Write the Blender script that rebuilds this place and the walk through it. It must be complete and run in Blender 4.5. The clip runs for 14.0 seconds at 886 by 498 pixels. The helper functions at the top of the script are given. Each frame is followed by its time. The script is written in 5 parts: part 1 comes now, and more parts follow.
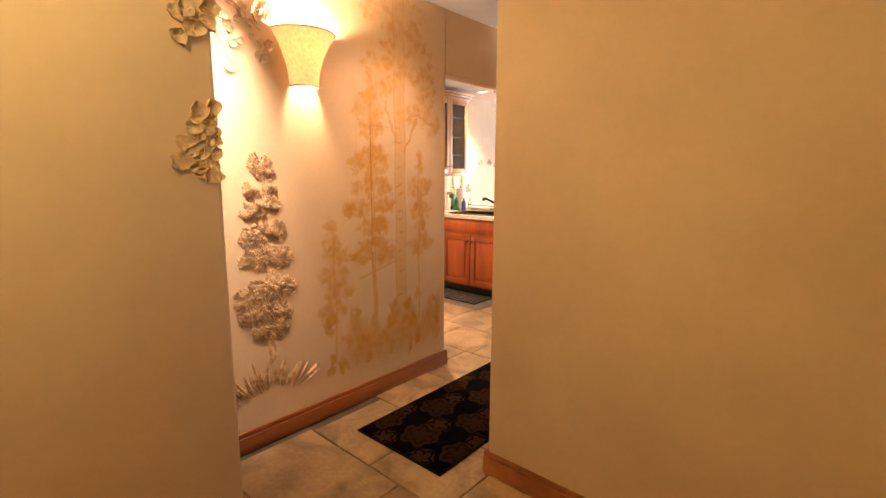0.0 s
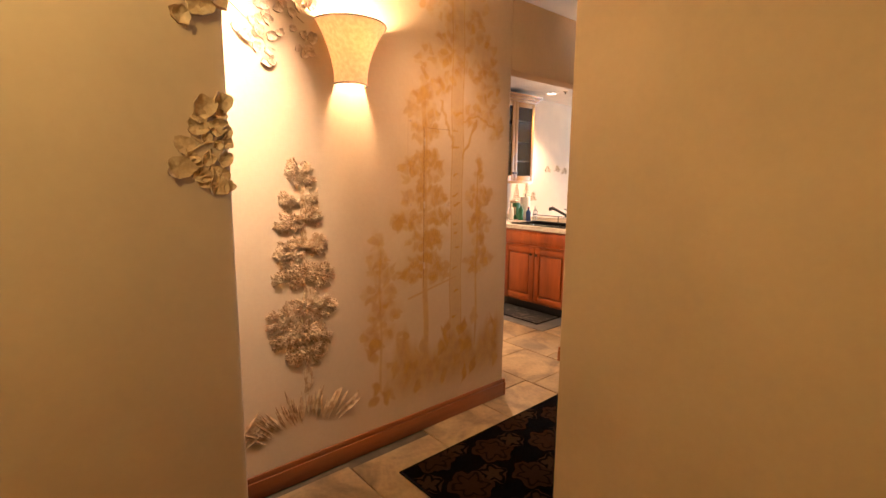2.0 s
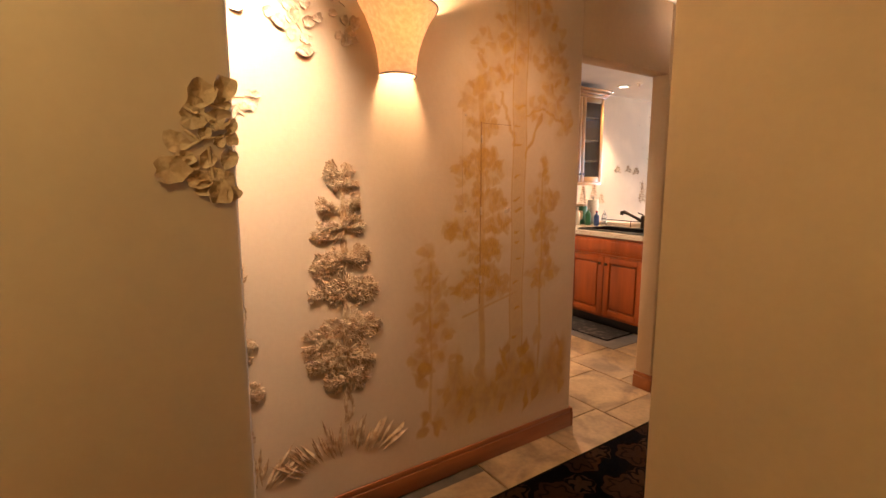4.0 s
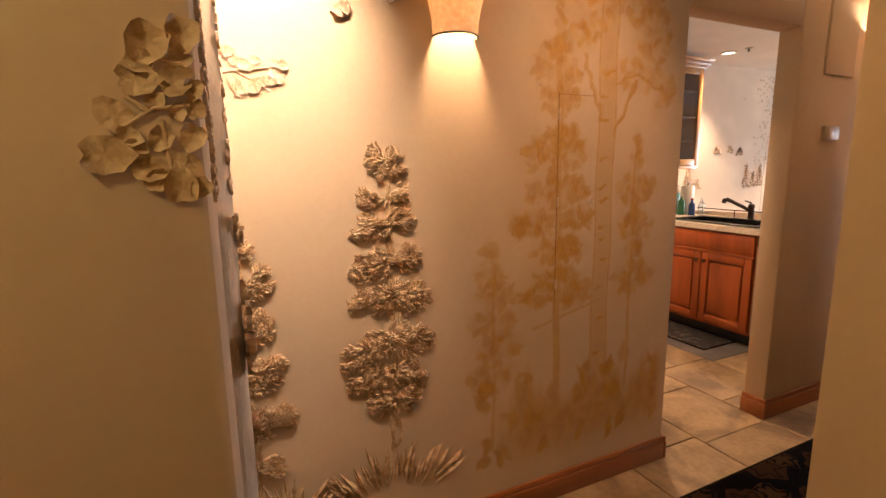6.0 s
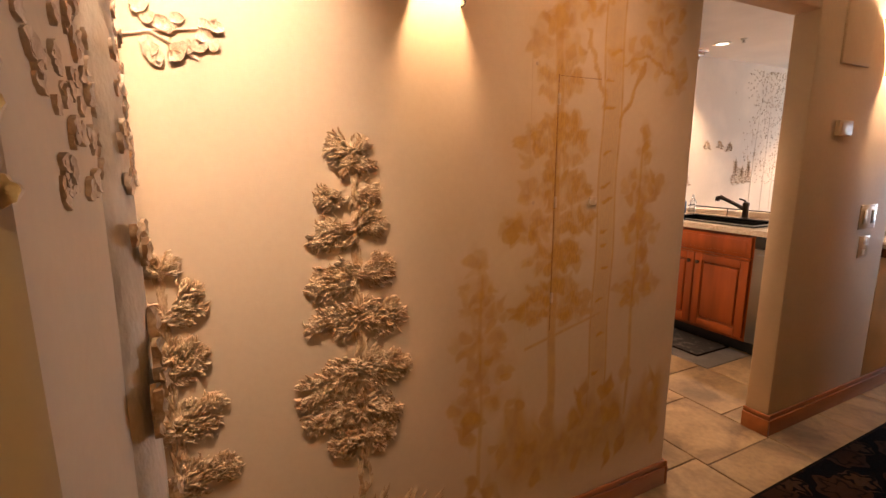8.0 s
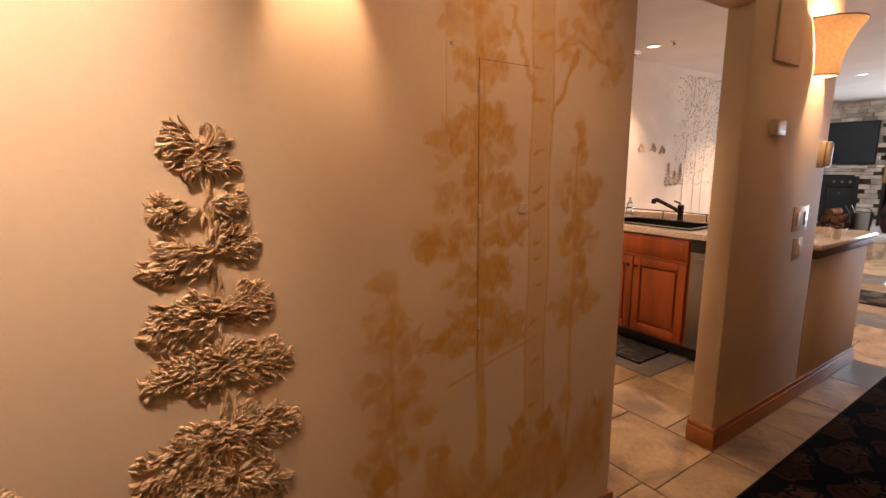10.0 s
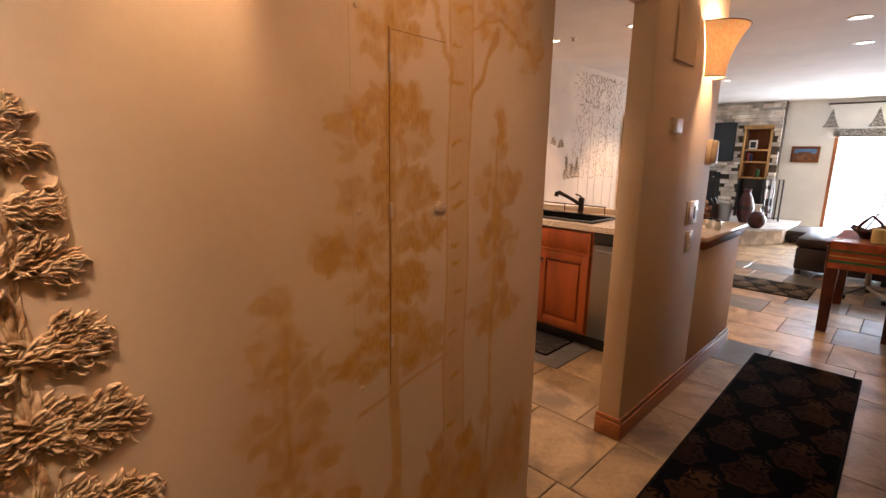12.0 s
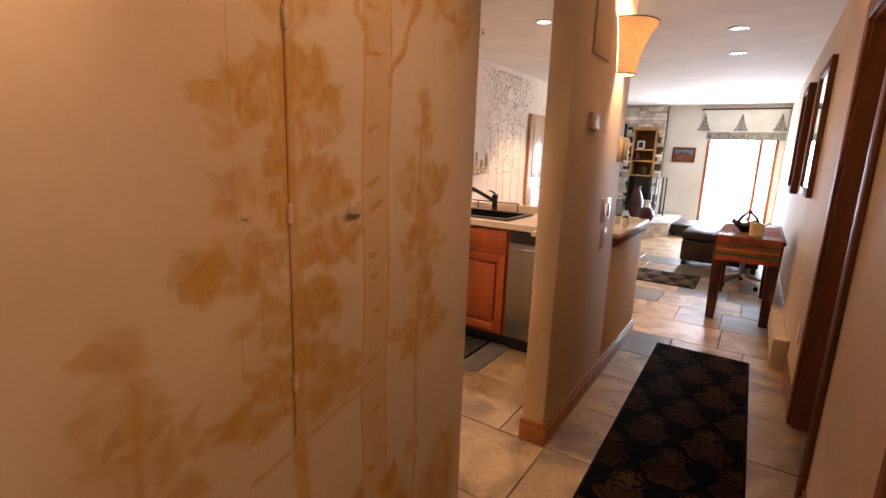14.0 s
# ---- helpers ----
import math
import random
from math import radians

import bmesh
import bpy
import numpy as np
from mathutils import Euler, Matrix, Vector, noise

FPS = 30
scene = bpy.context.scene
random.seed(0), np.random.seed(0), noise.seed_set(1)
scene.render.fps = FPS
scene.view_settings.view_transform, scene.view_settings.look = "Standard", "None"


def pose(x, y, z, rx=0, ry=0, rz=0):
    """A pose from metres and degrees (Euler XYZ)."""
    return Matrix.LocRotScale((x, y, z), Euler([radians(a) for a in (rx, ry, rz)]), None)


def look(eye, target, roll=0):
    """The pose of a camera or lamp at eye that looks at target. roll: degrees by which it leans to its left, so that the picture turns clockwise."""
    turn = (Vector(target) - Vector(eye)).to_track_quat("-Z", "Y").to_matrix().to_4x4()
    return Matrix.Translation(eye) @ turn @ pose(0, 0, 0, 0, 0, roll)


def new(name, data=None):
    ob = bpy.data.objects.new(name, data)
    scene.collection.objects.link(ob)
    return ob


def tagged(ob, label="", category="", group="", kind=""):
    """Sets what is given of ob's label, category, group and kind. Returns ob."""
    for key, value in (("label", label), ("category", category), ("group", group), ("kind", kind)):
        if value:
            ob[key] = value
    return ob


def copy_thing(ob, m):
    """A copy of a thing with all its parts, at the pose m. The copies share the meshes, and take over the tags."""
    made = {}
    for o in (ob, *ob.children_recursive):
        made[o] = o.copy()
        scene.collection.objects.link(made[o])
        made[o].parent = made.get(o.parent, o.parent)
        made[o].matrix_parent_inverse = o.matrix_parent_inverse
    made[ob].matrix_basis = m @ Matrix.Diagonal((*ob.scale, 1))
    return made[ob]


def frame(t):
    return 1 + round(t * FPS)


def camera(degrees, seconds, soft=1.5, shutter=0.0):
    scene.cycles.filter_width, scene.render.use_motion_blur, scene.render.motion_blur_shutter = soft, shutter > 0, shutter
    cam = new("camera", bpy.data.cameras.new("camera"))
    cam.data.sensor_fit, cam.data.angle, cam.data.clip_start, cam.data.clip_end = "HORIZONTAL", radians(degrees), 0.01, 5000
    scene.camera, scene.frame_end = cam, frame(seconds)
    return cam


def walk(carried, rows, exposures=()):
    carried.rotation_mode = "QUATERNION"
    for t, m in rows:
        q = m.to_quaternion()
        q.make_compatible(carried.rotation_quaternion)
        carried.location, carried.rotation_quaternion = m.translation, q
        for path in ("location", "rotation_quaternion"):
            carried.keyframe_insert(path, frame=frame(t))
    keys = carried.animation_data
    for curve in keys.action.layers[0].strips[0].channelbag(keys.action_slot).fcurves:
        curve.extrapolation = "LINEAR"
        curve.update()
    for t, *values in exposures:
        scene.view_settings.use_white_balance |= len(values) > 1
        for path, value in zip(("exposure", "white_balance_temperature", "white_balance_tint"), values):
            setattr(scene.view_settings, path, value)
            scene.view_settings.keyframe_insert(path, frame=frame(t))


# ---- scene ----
cam = camera(86.4, 14.0)
PATH = [
    (0, (-0.217, 0.618, 1.392), (-1.525, 2.098, 1.074), 0.2),
    (0.5, (-0.291, 0.672, 1.397), (-1.631, 2.123, 1.084), 0.4),
    (1, (-0.361, 0.728, 1.395), (-1.74, 2.145, 1.091), 0.3),
    (1.5, (-0.403, 0.807, 1.399), (-1.838, 2.168, 1.102), 0.5),
    (2, (-0.437, 0.884, 1.404), (-1.933, 2.178, 1.109), 0.6),
    (2.5, (-0.483, 0.939, 1.404), (-2.025, 2.179, 1.112), 0.6),
    (3, (-0.537, 0.985, 1.402), (-2.118, 2.177, 1.116), 0.4),
    (5.5, (-0.868, 1.236, 1.404), (-2.624, 2.139, 1.085), -0.7),
    (6, (-0.935, 1.287, 1.4), (-2.726, 2.111, 1.062), -0.9),
    (6.5, (-0.994, 1.333, 1.397), (-2.803, 2.109, 1.044), -1.0),
    (7, (-1.05, 1.38, 1.395), (-2.865, 2.138, 1.034), -1.0),
    (7.5, (-1.129, 1.39, 1.396), (-2.914, 2.215, 1.029), -0.6),
    (8, (-1.179, 1.409, 1.403), (-2.93, 2.302, 1.033), -0.2),
    (10.5, (-1.407, 1.695, 1.392), (-3.003, 2.842, 1.021), -0.4),
    (11, (-1.446, 1.733, 1.395), (-2.98, 2.953, 0.999), -0.2),
    (11.5, (-1.486, 1.747, 1.394), (-2.942, 3.058, 0.992), 0.4),
    (12, (-1.531, 1.744, 1.398), (-2.907, 3.14, 1.001), 1.0),
    (12.5, (-1.588, 1.782, 1.395), (-2.882, 3.256, 1.006), 1.6),
    (13, (-1.642, 1.822, 1.395), (-2.848, 3.368, 1.001), 2.1),
    (13.5, (-1.676, 1.859, 1.389), (-2.811, 3.457, 0.994), 2.1),
    (14, (-1.704, 1.892, 1.384), (-2.776, 3.531, 0.979), 2.1),
]
walk(cam, [(t, look(eye, target, roll)) for t, eye, target, roll in PATH],
     exposures=[(0, 0.22, 6500, 10), (1.5, -0.06, 6500, 10), (3, -0.36, 6500, 11), (5.5, -0.6, 6500, 12), (6.5, -0.68, 6500, 13), (8, -0.76, 6500, 14), (10.5, -0.95, 6500, 17), (12, -0.97, 6500, 17), (14, -0.82, 6500, 16)])

# ---- world and lights ----
WEST, EAST, CEIL = -2.4, -1.372, 2.46          # the hall's two walls, the ceiling
END, KWALL, LEFT = 12.8, -4.58, -1.70         # window wall, kitchen wall, entry wall
world = bpy.data.worlds.new("sky")
scene.world = world
world.use_nodes = True
sky = world.node_tree.nodes.new("ShaderNodeTexSky")
sky.sky_type, sky.sun_disc = "NISHITA", False
sky.sun_elevation, sky.sun_rotation = radians(23.5), radians(15)
back = world.node_tree.nodes["Background"]
back.inputs["Strength"].default_value = 0.12
world.node_tree.links.new(sky.outputs[0], back.inputs[0])
WARM = (1.0, 0.68, 0.41)
WASH = (1.0, 0.62, 0.38)
WASHER = (1.0, 0.78, 0.585)
HALOGEN = (1.0, 0.69, 0.46)
ENTRY = (1.0, 0.76, 0.33)


def lamp(name, kind, at, watts, colour, target=None, **more):
    data = bpy.data.lights.new(name, kind)
    data.energy, data.color = watts, colour
    for key, value in more.items():
        if key == "size":
            data.size = value
        elif key == "size_y":
            data.shape, data.size_y = "RECTANGLE", value
        elif key == "radius":
            data.shadow_soft_size = value
        elif key == "cone":
            data.spot_size, data.spot_blend = radians(value), more.get("blend", 0.6)
        elif key == "angle":
            data.angle = radians(value)
    ob = new(name, data)
    ob.matrix_world = look(at, target) if target else Matrix.Translation(at)
    return ob


SUN_DIR = Vector((0.27, 1.0, 0.45)).normalized()
lamp("sun", "SUN", (-2, 16, 8), 5.0, (1, 0.95, 0.88), Vector((-2, 16, 8)) - SUN_DIR, angle=0.5)
lamp("window_daylight", "AREA", (-2.1, END - 0.03, 1.0), 420, (0.74, 0.86, 1.0), (-2.1, 0, 0.8), size=1.15, size_y=1.7)
SCONCES = [(WEST, 2.012, 75, WARM), (WEST, 4.62, 90, WARM)]
for wall, sy, watts, colour in SCONCES:
    lamp("sconce_bulb", "POINT", (wall + 0.07, sy, 2.0), watts, colour, radius=0.035)
# (-4.0, 4.1) and (-1.95, 4.5) are unseen fills, added to brighten cabinets and partition.
SPOTS = [(-4.15, 5.85, 340, HALOGEN), (-3.36, 5.82, 330, HALOGEN), (-3.75, 7.9, 360, HALOGEN), (-3.4, 3.75, 340, HALOGEN), (-4.0, 4.1, 60, HALOGEN), (-1.95, 4.5, 16, WASH), (-1.98, 5.6, 22, WASH), (-2.015, 6.67, 30, HALOGEN), (-2.06, 7.72, 30, HALOGEN),
         (-3.2, 12.0, 40, HALOGEN), (-3.6, 9.4, 40, HALOGEN)]
for sx, sy, watts, colour in SPOTS:
    lamp("downlight_bulb", "SPOT", (sx, sy, CEIL - 0.012), watts, colour, (sx, sy + 0.001, 0), radius=0.05, cone=100 if sx < -2.5 else 120)
lamp("wall_washer_bulb", "SPOT", (-1.95, 1.36, CEIL - 0.015), 480, WASHER, (WEST, 1.40, 1.81), radius=0.06, cone=63, blend=1.0)
# Fill spot added to brighten the mural; no fixture is known there.
lamp("mural_fill_spot", "SPOT", (-1.64, 2.66, CEIL - 0.015), 102, WASH, (WEST, 2.5, 1.3), radius=0.08, cone=78, blend=1.0)
lamp("entry_ceiling_bulb", "POINT", (-1.0, 0.35, CEIL - 0.12), 46, ENTRY, radius=0.07)


# ---- materials ----
def surface(name, base, rough=0.6, vary=0.12, scale=6.0, fine=90.0, bump=0.15, depth=0.004, metal=0.0, second=None, stretch=(1, 1, 1), spec=0.5, perpiece=0.0, coat=0.0, lo=0.42, hi=0.62, swirl=0.0):
    """A material of two scales of variation: broad blotches and a fine grain that also makes the relief."""
    m = bpy.data.materials.new(name)
    m.use_nodes = True
    n, l = m.node_tree.nodes, m.node_tree.links
    b = n["Principled BSDF"]
    b.inputs["Roughness"].default_value, b.inputs["Metallic"].default_value = rough, metal
    b.inputs["Specular IOR Level"].default_value = spec
    b.inputs["Coat Weight"].default_value = coat
    co, mp = n.new("ShaderNodeTexCoord"), n.new("ShaderNodeMapping")
    mp.inputs["Scale"].default_value = stretch
    l.new(co.outputs["Object"], mp.inputs["Vector"])
    big, small = n.new("ShaderNodeTexNoise"), n.new("ShaderNodeTexNoise")
    big.inputs["Scale"].default_value, big.inputs["Detail"].default_value, big.inputs["Distortion"].default_value = scale, 4, swirl
    small.inputs["Scale"].default_value, small.inputs["Detail"].default_value = fine, 3
    for t in (big, small):
        l.new(mp.outputs[0], t.inputs["Vector"])
    if perpiece:
        info, add = n.new("ShaderNodeObjectInfo"), n.new("ShaderNodeVectorMath")
        add.operation = "MULTIPLY_ADD"
        l.new(info.outputs["Random"], add.inputs[0])
        add.inputs[1].default_value = (37, 19, 11)
        l.new(mp.outputs[0], add.inputs[2])
        for t in (big, small):
            l.new(add.outputs[0], t.inputs["Vector"])
    ramp = n.new("ShaderNodeValToRGB")
    ramp.color_ramp.elements[0].position, ramp.color_ramp.elements[1].position = lo, hi
    dark = second or tuple(c * (1 - vary * 2) for c in base)
    ramp.color_ramp.elements[0].color, ramp.color_ramp.elements[1].color = (*dark, 1), (*base, 1)
    l.new(big.outputs["Fac"], ramp.inputs[0])
    mix = n.new("ShaderNodeMix")
    mix.data_type, mix.blend_type = "RGBA", "OVERLAY"
    mix.inputs["Factor"].default_value = min(0.5, vary)
    l.new(ramp.outputs[0], mix.inputs["A"])
    l.new(small.outputs["Fac"], mix.inputs["B"])
    out = mix.outputs["Result"]
    if perpiece:
        hsv, rng = n.new("ShaderNodeHueSaturation"), n.new("ShaderNodeMapRange")
        rng.inputs["To Min"].default_value, rng.inputs["To Max"].default_value = 1 - perpiece, 1 + perpiece
        l.new(info.outputs["Random"], rng.inputs["Value"])
        l.new(rng.outputs[0], hsv.inputs["Value"])
        l.new(out, hsv.inputs["Color"])
        out = hsv.outputs[0]
    l.new(out, b.inputs["Base Color"])
    if bump:
        bp = n.new("ShaderNodeBump")
        bp.inputs["Strength"].default_value, bp.inputs["Distance"].default_value = bump, depth
        l.new(small.outputs["Fac"], bp.inputs["Height"])
        l.new(bp.outputs[0], b.inputs["Normal"])
    return m


def glow(name, colour, strength):
    m = bpy.data.materials.new(name)
    m.use_nodes = True
    b = m.node_tree.nodes["Principled BSDF"]
    b.inputs["Base Color"].default_value = (*colour, 1)
    b.inputs["Emission Color"].default_value, b.inputs["Emission Strength"].default_value = (*colour, 1), strength
    return m


PLASTER = surface("plaster", (0.64, 0.47, 0.305), 0.75, 0.05, 1.6, 45, 0.12, 0.004)
RELIEF = surface("relief_plaster", (0.62, 0.435, 0.255), 0.6, 0.15, 40, 160, 0.3, 0.003, second=(0.38, 0.225, 0.105))
KPLASTER = surface("kitchen_plaster", (0.86, 0.73, 0.58), 0.75, 0.06, 2, 45, 0.1, 0.004)
LIVING = surface("living_plaster", (0.80, 0.79, 0.74), 0.8, 0.04, 2, 60, 0.1, 0.004)
CEILING = surface("ceiling_paint", (0.80, 0.76, 0.70), 0.85, 0.03, 3, 120, 0.2, 0.003)
OAK = surface("stained_pine", (0.42, 0.15, 0.045), 0.38, 0.2, 5, 30, 0.08, 0.002, second=(0.26, 0.075, 0.02), stretch=(1, 1, 0.15), spec=0.5, coat=0.25)
OAKH = surface("stained_pine_rail", (0.36, 0.115, 0.03), 0.4, 0.2, 5, 30, 0.08, 0.002, second=(0.2, 0.055, 0.013), stretch=(1, 0.12, 1), coat=0.25)
ALDER = surface("cabinet_alder", (0.36, 0.075, 0.012), 0.3, 0.2, 4, 25, 0.05, 0.002, second=(0.19, 0.036, 0.006), stretch=(1, 1, 0.14), coat=0.2)
MAPLE = surface("wall_cabinet_wood", (0.55, 0.30, 0.10), 0.35, 0.15, 5, 28, 0.05, 0.002, second=(0.42, 0.2, 0.06), stretch=(1, 1, 0.14), coat=0.3)
DARKWOOD = surface("dark_door_wood", (0.20, 0.072, 0.027), 0.6, 0.2, 4, 26, 0.06, 0.002, second=(0.12, 0.038, 0.014), stretch=(1, 1, 0.12), spec=0.15)
REDWOOD = surface("red_table_wood", (0.085, 0.018, 0.008), 0.4, 0.2, 5, 26, 0.05, 0.002, second=(0.045, 0.01, 0.005), stretch=(1, 0.2, 1))
TILE = surface("slate_tile", (0.37, 0.245, 0.125), 0.42, 0.3, 3.6, 40, 0.3, 0.004, second=(0.16, 0.10, 0.05), perpiece=0.18, spec=0.5, swirl=0.9, lo=0.34, hi=0.6)
GREYTILE = surface("grey_slate_tile", (0.16, 0.145, 0.13), 0.36, 0.2, 4.5, 40, 0.3, 0.004, second=(0.10, 0.09, 0.08), perpiece=0.2, swirl=0.8)
GROUT = surface("grout", (0.10, 0.075, 0.05), 0.9, 0.15, 9, 150, 0.3, 0.002)
GRANITE = surface("granite", (0.66, 0.56, 0.45), 0.2, 0.3, 120, 320, 0.0, 0.001, second=(0.42, 0.33, 0.25))
STEEL = surface("brushed_steel", (0.34, 0.32, 0.30), 0.3, 0.06, 8, 200, 0.03, 0.001, metal=1.0, stretch=(1, 1, 0.05))
BRONZE = surface("bronze_metal", (0.09, 0.065, 0.05), 0.35, 0.15, 20, 120, 0.05, 0.001, metal=0.9)
BLACK = surface("black_plastic", (0.012, 0.012, 0.013), 0.3, 0.1, 20, 120, 0.03, 0.001)
SINK = surface("black_composite", (0.015, 0.014, 0.013), 0.25, 0.1, 30, 200, 0.05, 0.001)
WHITE = surface("white_plastic", (0.78, 0.74, 0.66), 0.4, 0.03, 10, 150, 0.02, 0.001)
CREAM = surface("cream_plastic", (0.58, 0.45, 0.31), 0.45, 0.04, 10, 150, 0.02, 0.001)
LEATHER = surface("brown_leather", (0.025, 0.013, 0.010), 0.5, 0.2, 8, 60, 0.3, 0.003)
STONE = surface("ledge_stone", (0.66, 0.60, 0.53), 0.85, 0.2, 7, 40, 0.6, 0.01, second=(0.42, 0.36, 0.30), perpiece=0.25)


# ---- building blocks ----
def box(bm, x0, x1, y0, y1, z0, z1, bevel=0.0, seg=2):
    """A box in bm, its edges rounded by bevel."""
    made = bmesh.ops.create_cube(bm, size=1)["verts"]
    for v in made:
        v.co = Vector(((x0 + x1) / 2 + v.co.x * (x1 - x0), (y0 + y1) / 2 + v.co.y * (y1 - y0), (z0 + z1) / 2 + v.co.z * (z1 - z0)))
    if bevel:
        edges = list({e for v in made for e in v.link_edges})
        bmesh.ops.bevel(bm, geom=edges, offset=bevel, segments=seg, affect="EDGES", profile=0.5)
    return bm


def boxes(*rows, bevel=0.0):
    bm = bmesh.new()
    for r in rows:
        box(bm, *r, bevel=bevel)
    return bm


def lathe(profile, steps=24, centre=(0, 0, 0), half=False):
    """A turned body from (radius, height) pairs; half gives the half that stands off a wall in +x."""
    bm = bmesh.new()
    rings = []
    n = steps + 1 if half else steps
    for r, z in profile:
        ring = []
        for i in range(n):
            a = (-math.pi / 2 + math.pi * i / steps) if half else 2 * math.pi * i / steps
            ring.append(bm.verts.new((centre[0] + r * math.cos(a), centre[1] + r * math.sin(a), centre[2] + z)))
        rings.append(ring)
    for a, b in zip(rings, rings[1:]):
        for i in range(steps):
            j = i + 1 if half else (i + 1) % n
            bm.faces.new((a[i], a[j], b[j], b[i]))
    return bm


def tube(points, radius, steps=8, bm=None):
    """A round bar through points; radius is one number or one for each point."""
    bm = bm or bmesh.new()
    pts = [Vector(p) for p in points]
    rings = []
    for i, p in enumerate(pts):
        d = (pts[min(i + 1, len(pts) - 1)] - pts[max(i - 1, 0)]).normalized()
        u = d.orthogonal().normalized() if i == 0 else (u - d * u.dot(d)).normalized()
        w = d.cross(u)
        r = radius[i] if isinstance(radius, (list, tuple)) else radius
        rings.append([bm.verts.new(p + r * (math.cos(2 * math.pi * k / steps) * u + math.sin(2 * math.pi * k / steps) * w)) for k in range(steps)])
    for a, b in zip(rings, rings[1:]):
        for k in range(steps):
            bm.faces.new((a[k], a[(k + 1) % steps], b[(k + 1) % steps], b[k]))
    bm.faces.new(rings[0][::-1])
    bm.faces.new(rings[-1])
    return bm


def mesh_of(name, bm, material, smooth=True, sharp=38):
    me = bpy.data.meshes.new(name)
    bmesh.ops.recalc_face_normals(bm, faces=bm.faces)
    bm.to_mesh(me)
    bm.free()
    me.materials.append(material)
    if smooth:
        me.shade_smooth()
        me.set_sharp_from_angle(angle=radians(sharp))
    return me


def part(name, bm, material, parent, label="", smooth=True, sharp=38):
    """One mesh under a thing or a part, in the thing's own axes."""
    ob = new(name, mesh_of(name, bm, material, smooth, sharp))
    ob.parent = parent
    if label:
        tagged(ob, label)
    return ob


def thing(name, label, category, at=(0, 0, 0), group="", turn=0.0):
    ob = new(name)
    ob.matrix_world = pose(*at, 0, 0, turn)
    return tagged(ob, label, category, group)


def solid(name, bm, material, label, category, at=(0, 0, 0), group="", kind="", smooth=True):
    ob = new(name, mesh_of(name, bm, material, smooth))
    ob.location = at
    return tagged(ob, label, category, group, kind)


def setting(name, bm, material, label="", category="wall"):
    return solid(name, bm, material, label or name.replace("_", " "), category, kind="structure")


# ---- setting ----
TH = 0.12
OPEN0, OPEN1, HEAD = 3.11, 3.90, 2.05         # kitchen opening
WALL_END, BAR_END, BAR = 4.87, 5.80, 0.84     # where the full partition ends, the half wall's end and height
CORNER, CORNER_X = 2.28, -1.402
box_w = boxes((-2.52, LEFT, -1.2, 1.27, 0, CEIL), bevel=0.018)
setting("wall_entry_west", box_w, PLASTER, "cream plaster entry wall with a rounded corner")
setting("wall_hall_west", boxes((WEST - TH, WEST, 1.15, OPEN0, 0, CEIL), bevel=0.012), PLASTER, "cream plaster hall wall with relief trees")
setting("wall_lintel", boxes((WEST - TH, WEST - 0.002, OPEN0, OPEN1, HEAD, CEIL), bevel=0.006), PLASTER, "plaster lintel over the kitchen opening")
setting("wall_partition", boxes((WEST - TH, WEST, OPEN1, WALL_END, 0, CEIL), bevel=0.018), PLASTER, "cream plaster partition between hall and kitchen")
setting("wall_half", boxes((WEST - TH + 0.002, WEST - 0.002, WALL_END, BAR_END, 0, BAR), bevel=0.01), PLASTER, "low plaster wall under the bar ledge")
D1, D2 = (4.18, 4.88), (2.65, 3.12)           # the two doors of the hall's east wall
setting("wall_entry_north", boxes((CORNER_X, 1.4, CORNER, CORNER + TH, 0, CEIL), bevel=0.014), PLASTER, "cream plaster wall beside the hall corner")
for k, (a, b, z0) in enumerate([(CORNER + TH, D2[0], 0), (D2[1], D1[0], 0), (D1[1], END, 0), (D2[0], D2[1], 2.05), (D1[0], D1[1], 2.05)]):
    setting(f"wall_hall_east_{k + 1}", boxes((EAST, EAST + TH, a, b, z0, CEIL)), PLASTER, "cream plaster hall wall")
setting("wall_entry_east", boxes((1.28, 1.4, -1.2, CORNER, 0, CEIL)), PLASTER, "plaster entry wall behind the walker")
setting("wall_entry_south", boxes((-2.52, 1.4, -1.32, -1.2, 0, CEIL)), PLASTER, "plaster entry wall behind the walker")
setting("wall_kitchen_west", boxes((KWALL - TH, KWALL, 2.6, 9.6, 0, CEIL)), KPLASTER, "pale kitchen wall with relief trees")
setting("wall_kitchen_south", boxes((KWALL - TH, WEST - TH, 2.48, 2.6, 0, CEIL)), KPLASTER, "pale kitchen wall")
setting("wall_living_west", boxes((-6.6, -6.48, 9.6, END, 0, CEIL)), LIVING, "white living room wall")
setting("wall_living_south", boxes((-6.6, KWALL, 9.48, 9.6, 0, CEIL)), LIVING, "white living room wall")
WX0, WX1, WZ0, WZ1 = -2.66, -1.48, 0.06, 2.02
for k, (a, b, z0, z1) in enumerate([(-6.6, WX0, 0, CEIL), (WX1, EAST + TH, 0, CEIL), (WX0, WX1, 0, WZ0), (WX0, WX1, WZ1, CEIL)]):
    setting(f"wall_window_{k + 1}", boxes((a, b, END, END + 0.16, z0, z1)), LIVING, "white living room wall around the glazed door")
setting("ceiling", boxes((-6.6, 1.4, -1.32, END + 0.16, CEIL, CEIL + 0.1)), CEILING, "off-white painted ceiling", "ceiling")
floor = setting("floor", boxes((-6.6, 1.4, -1.32, END + 0.16, -0.1, -0.008)), GROUT, "floor of stone tiles in brown and grey", "floor")


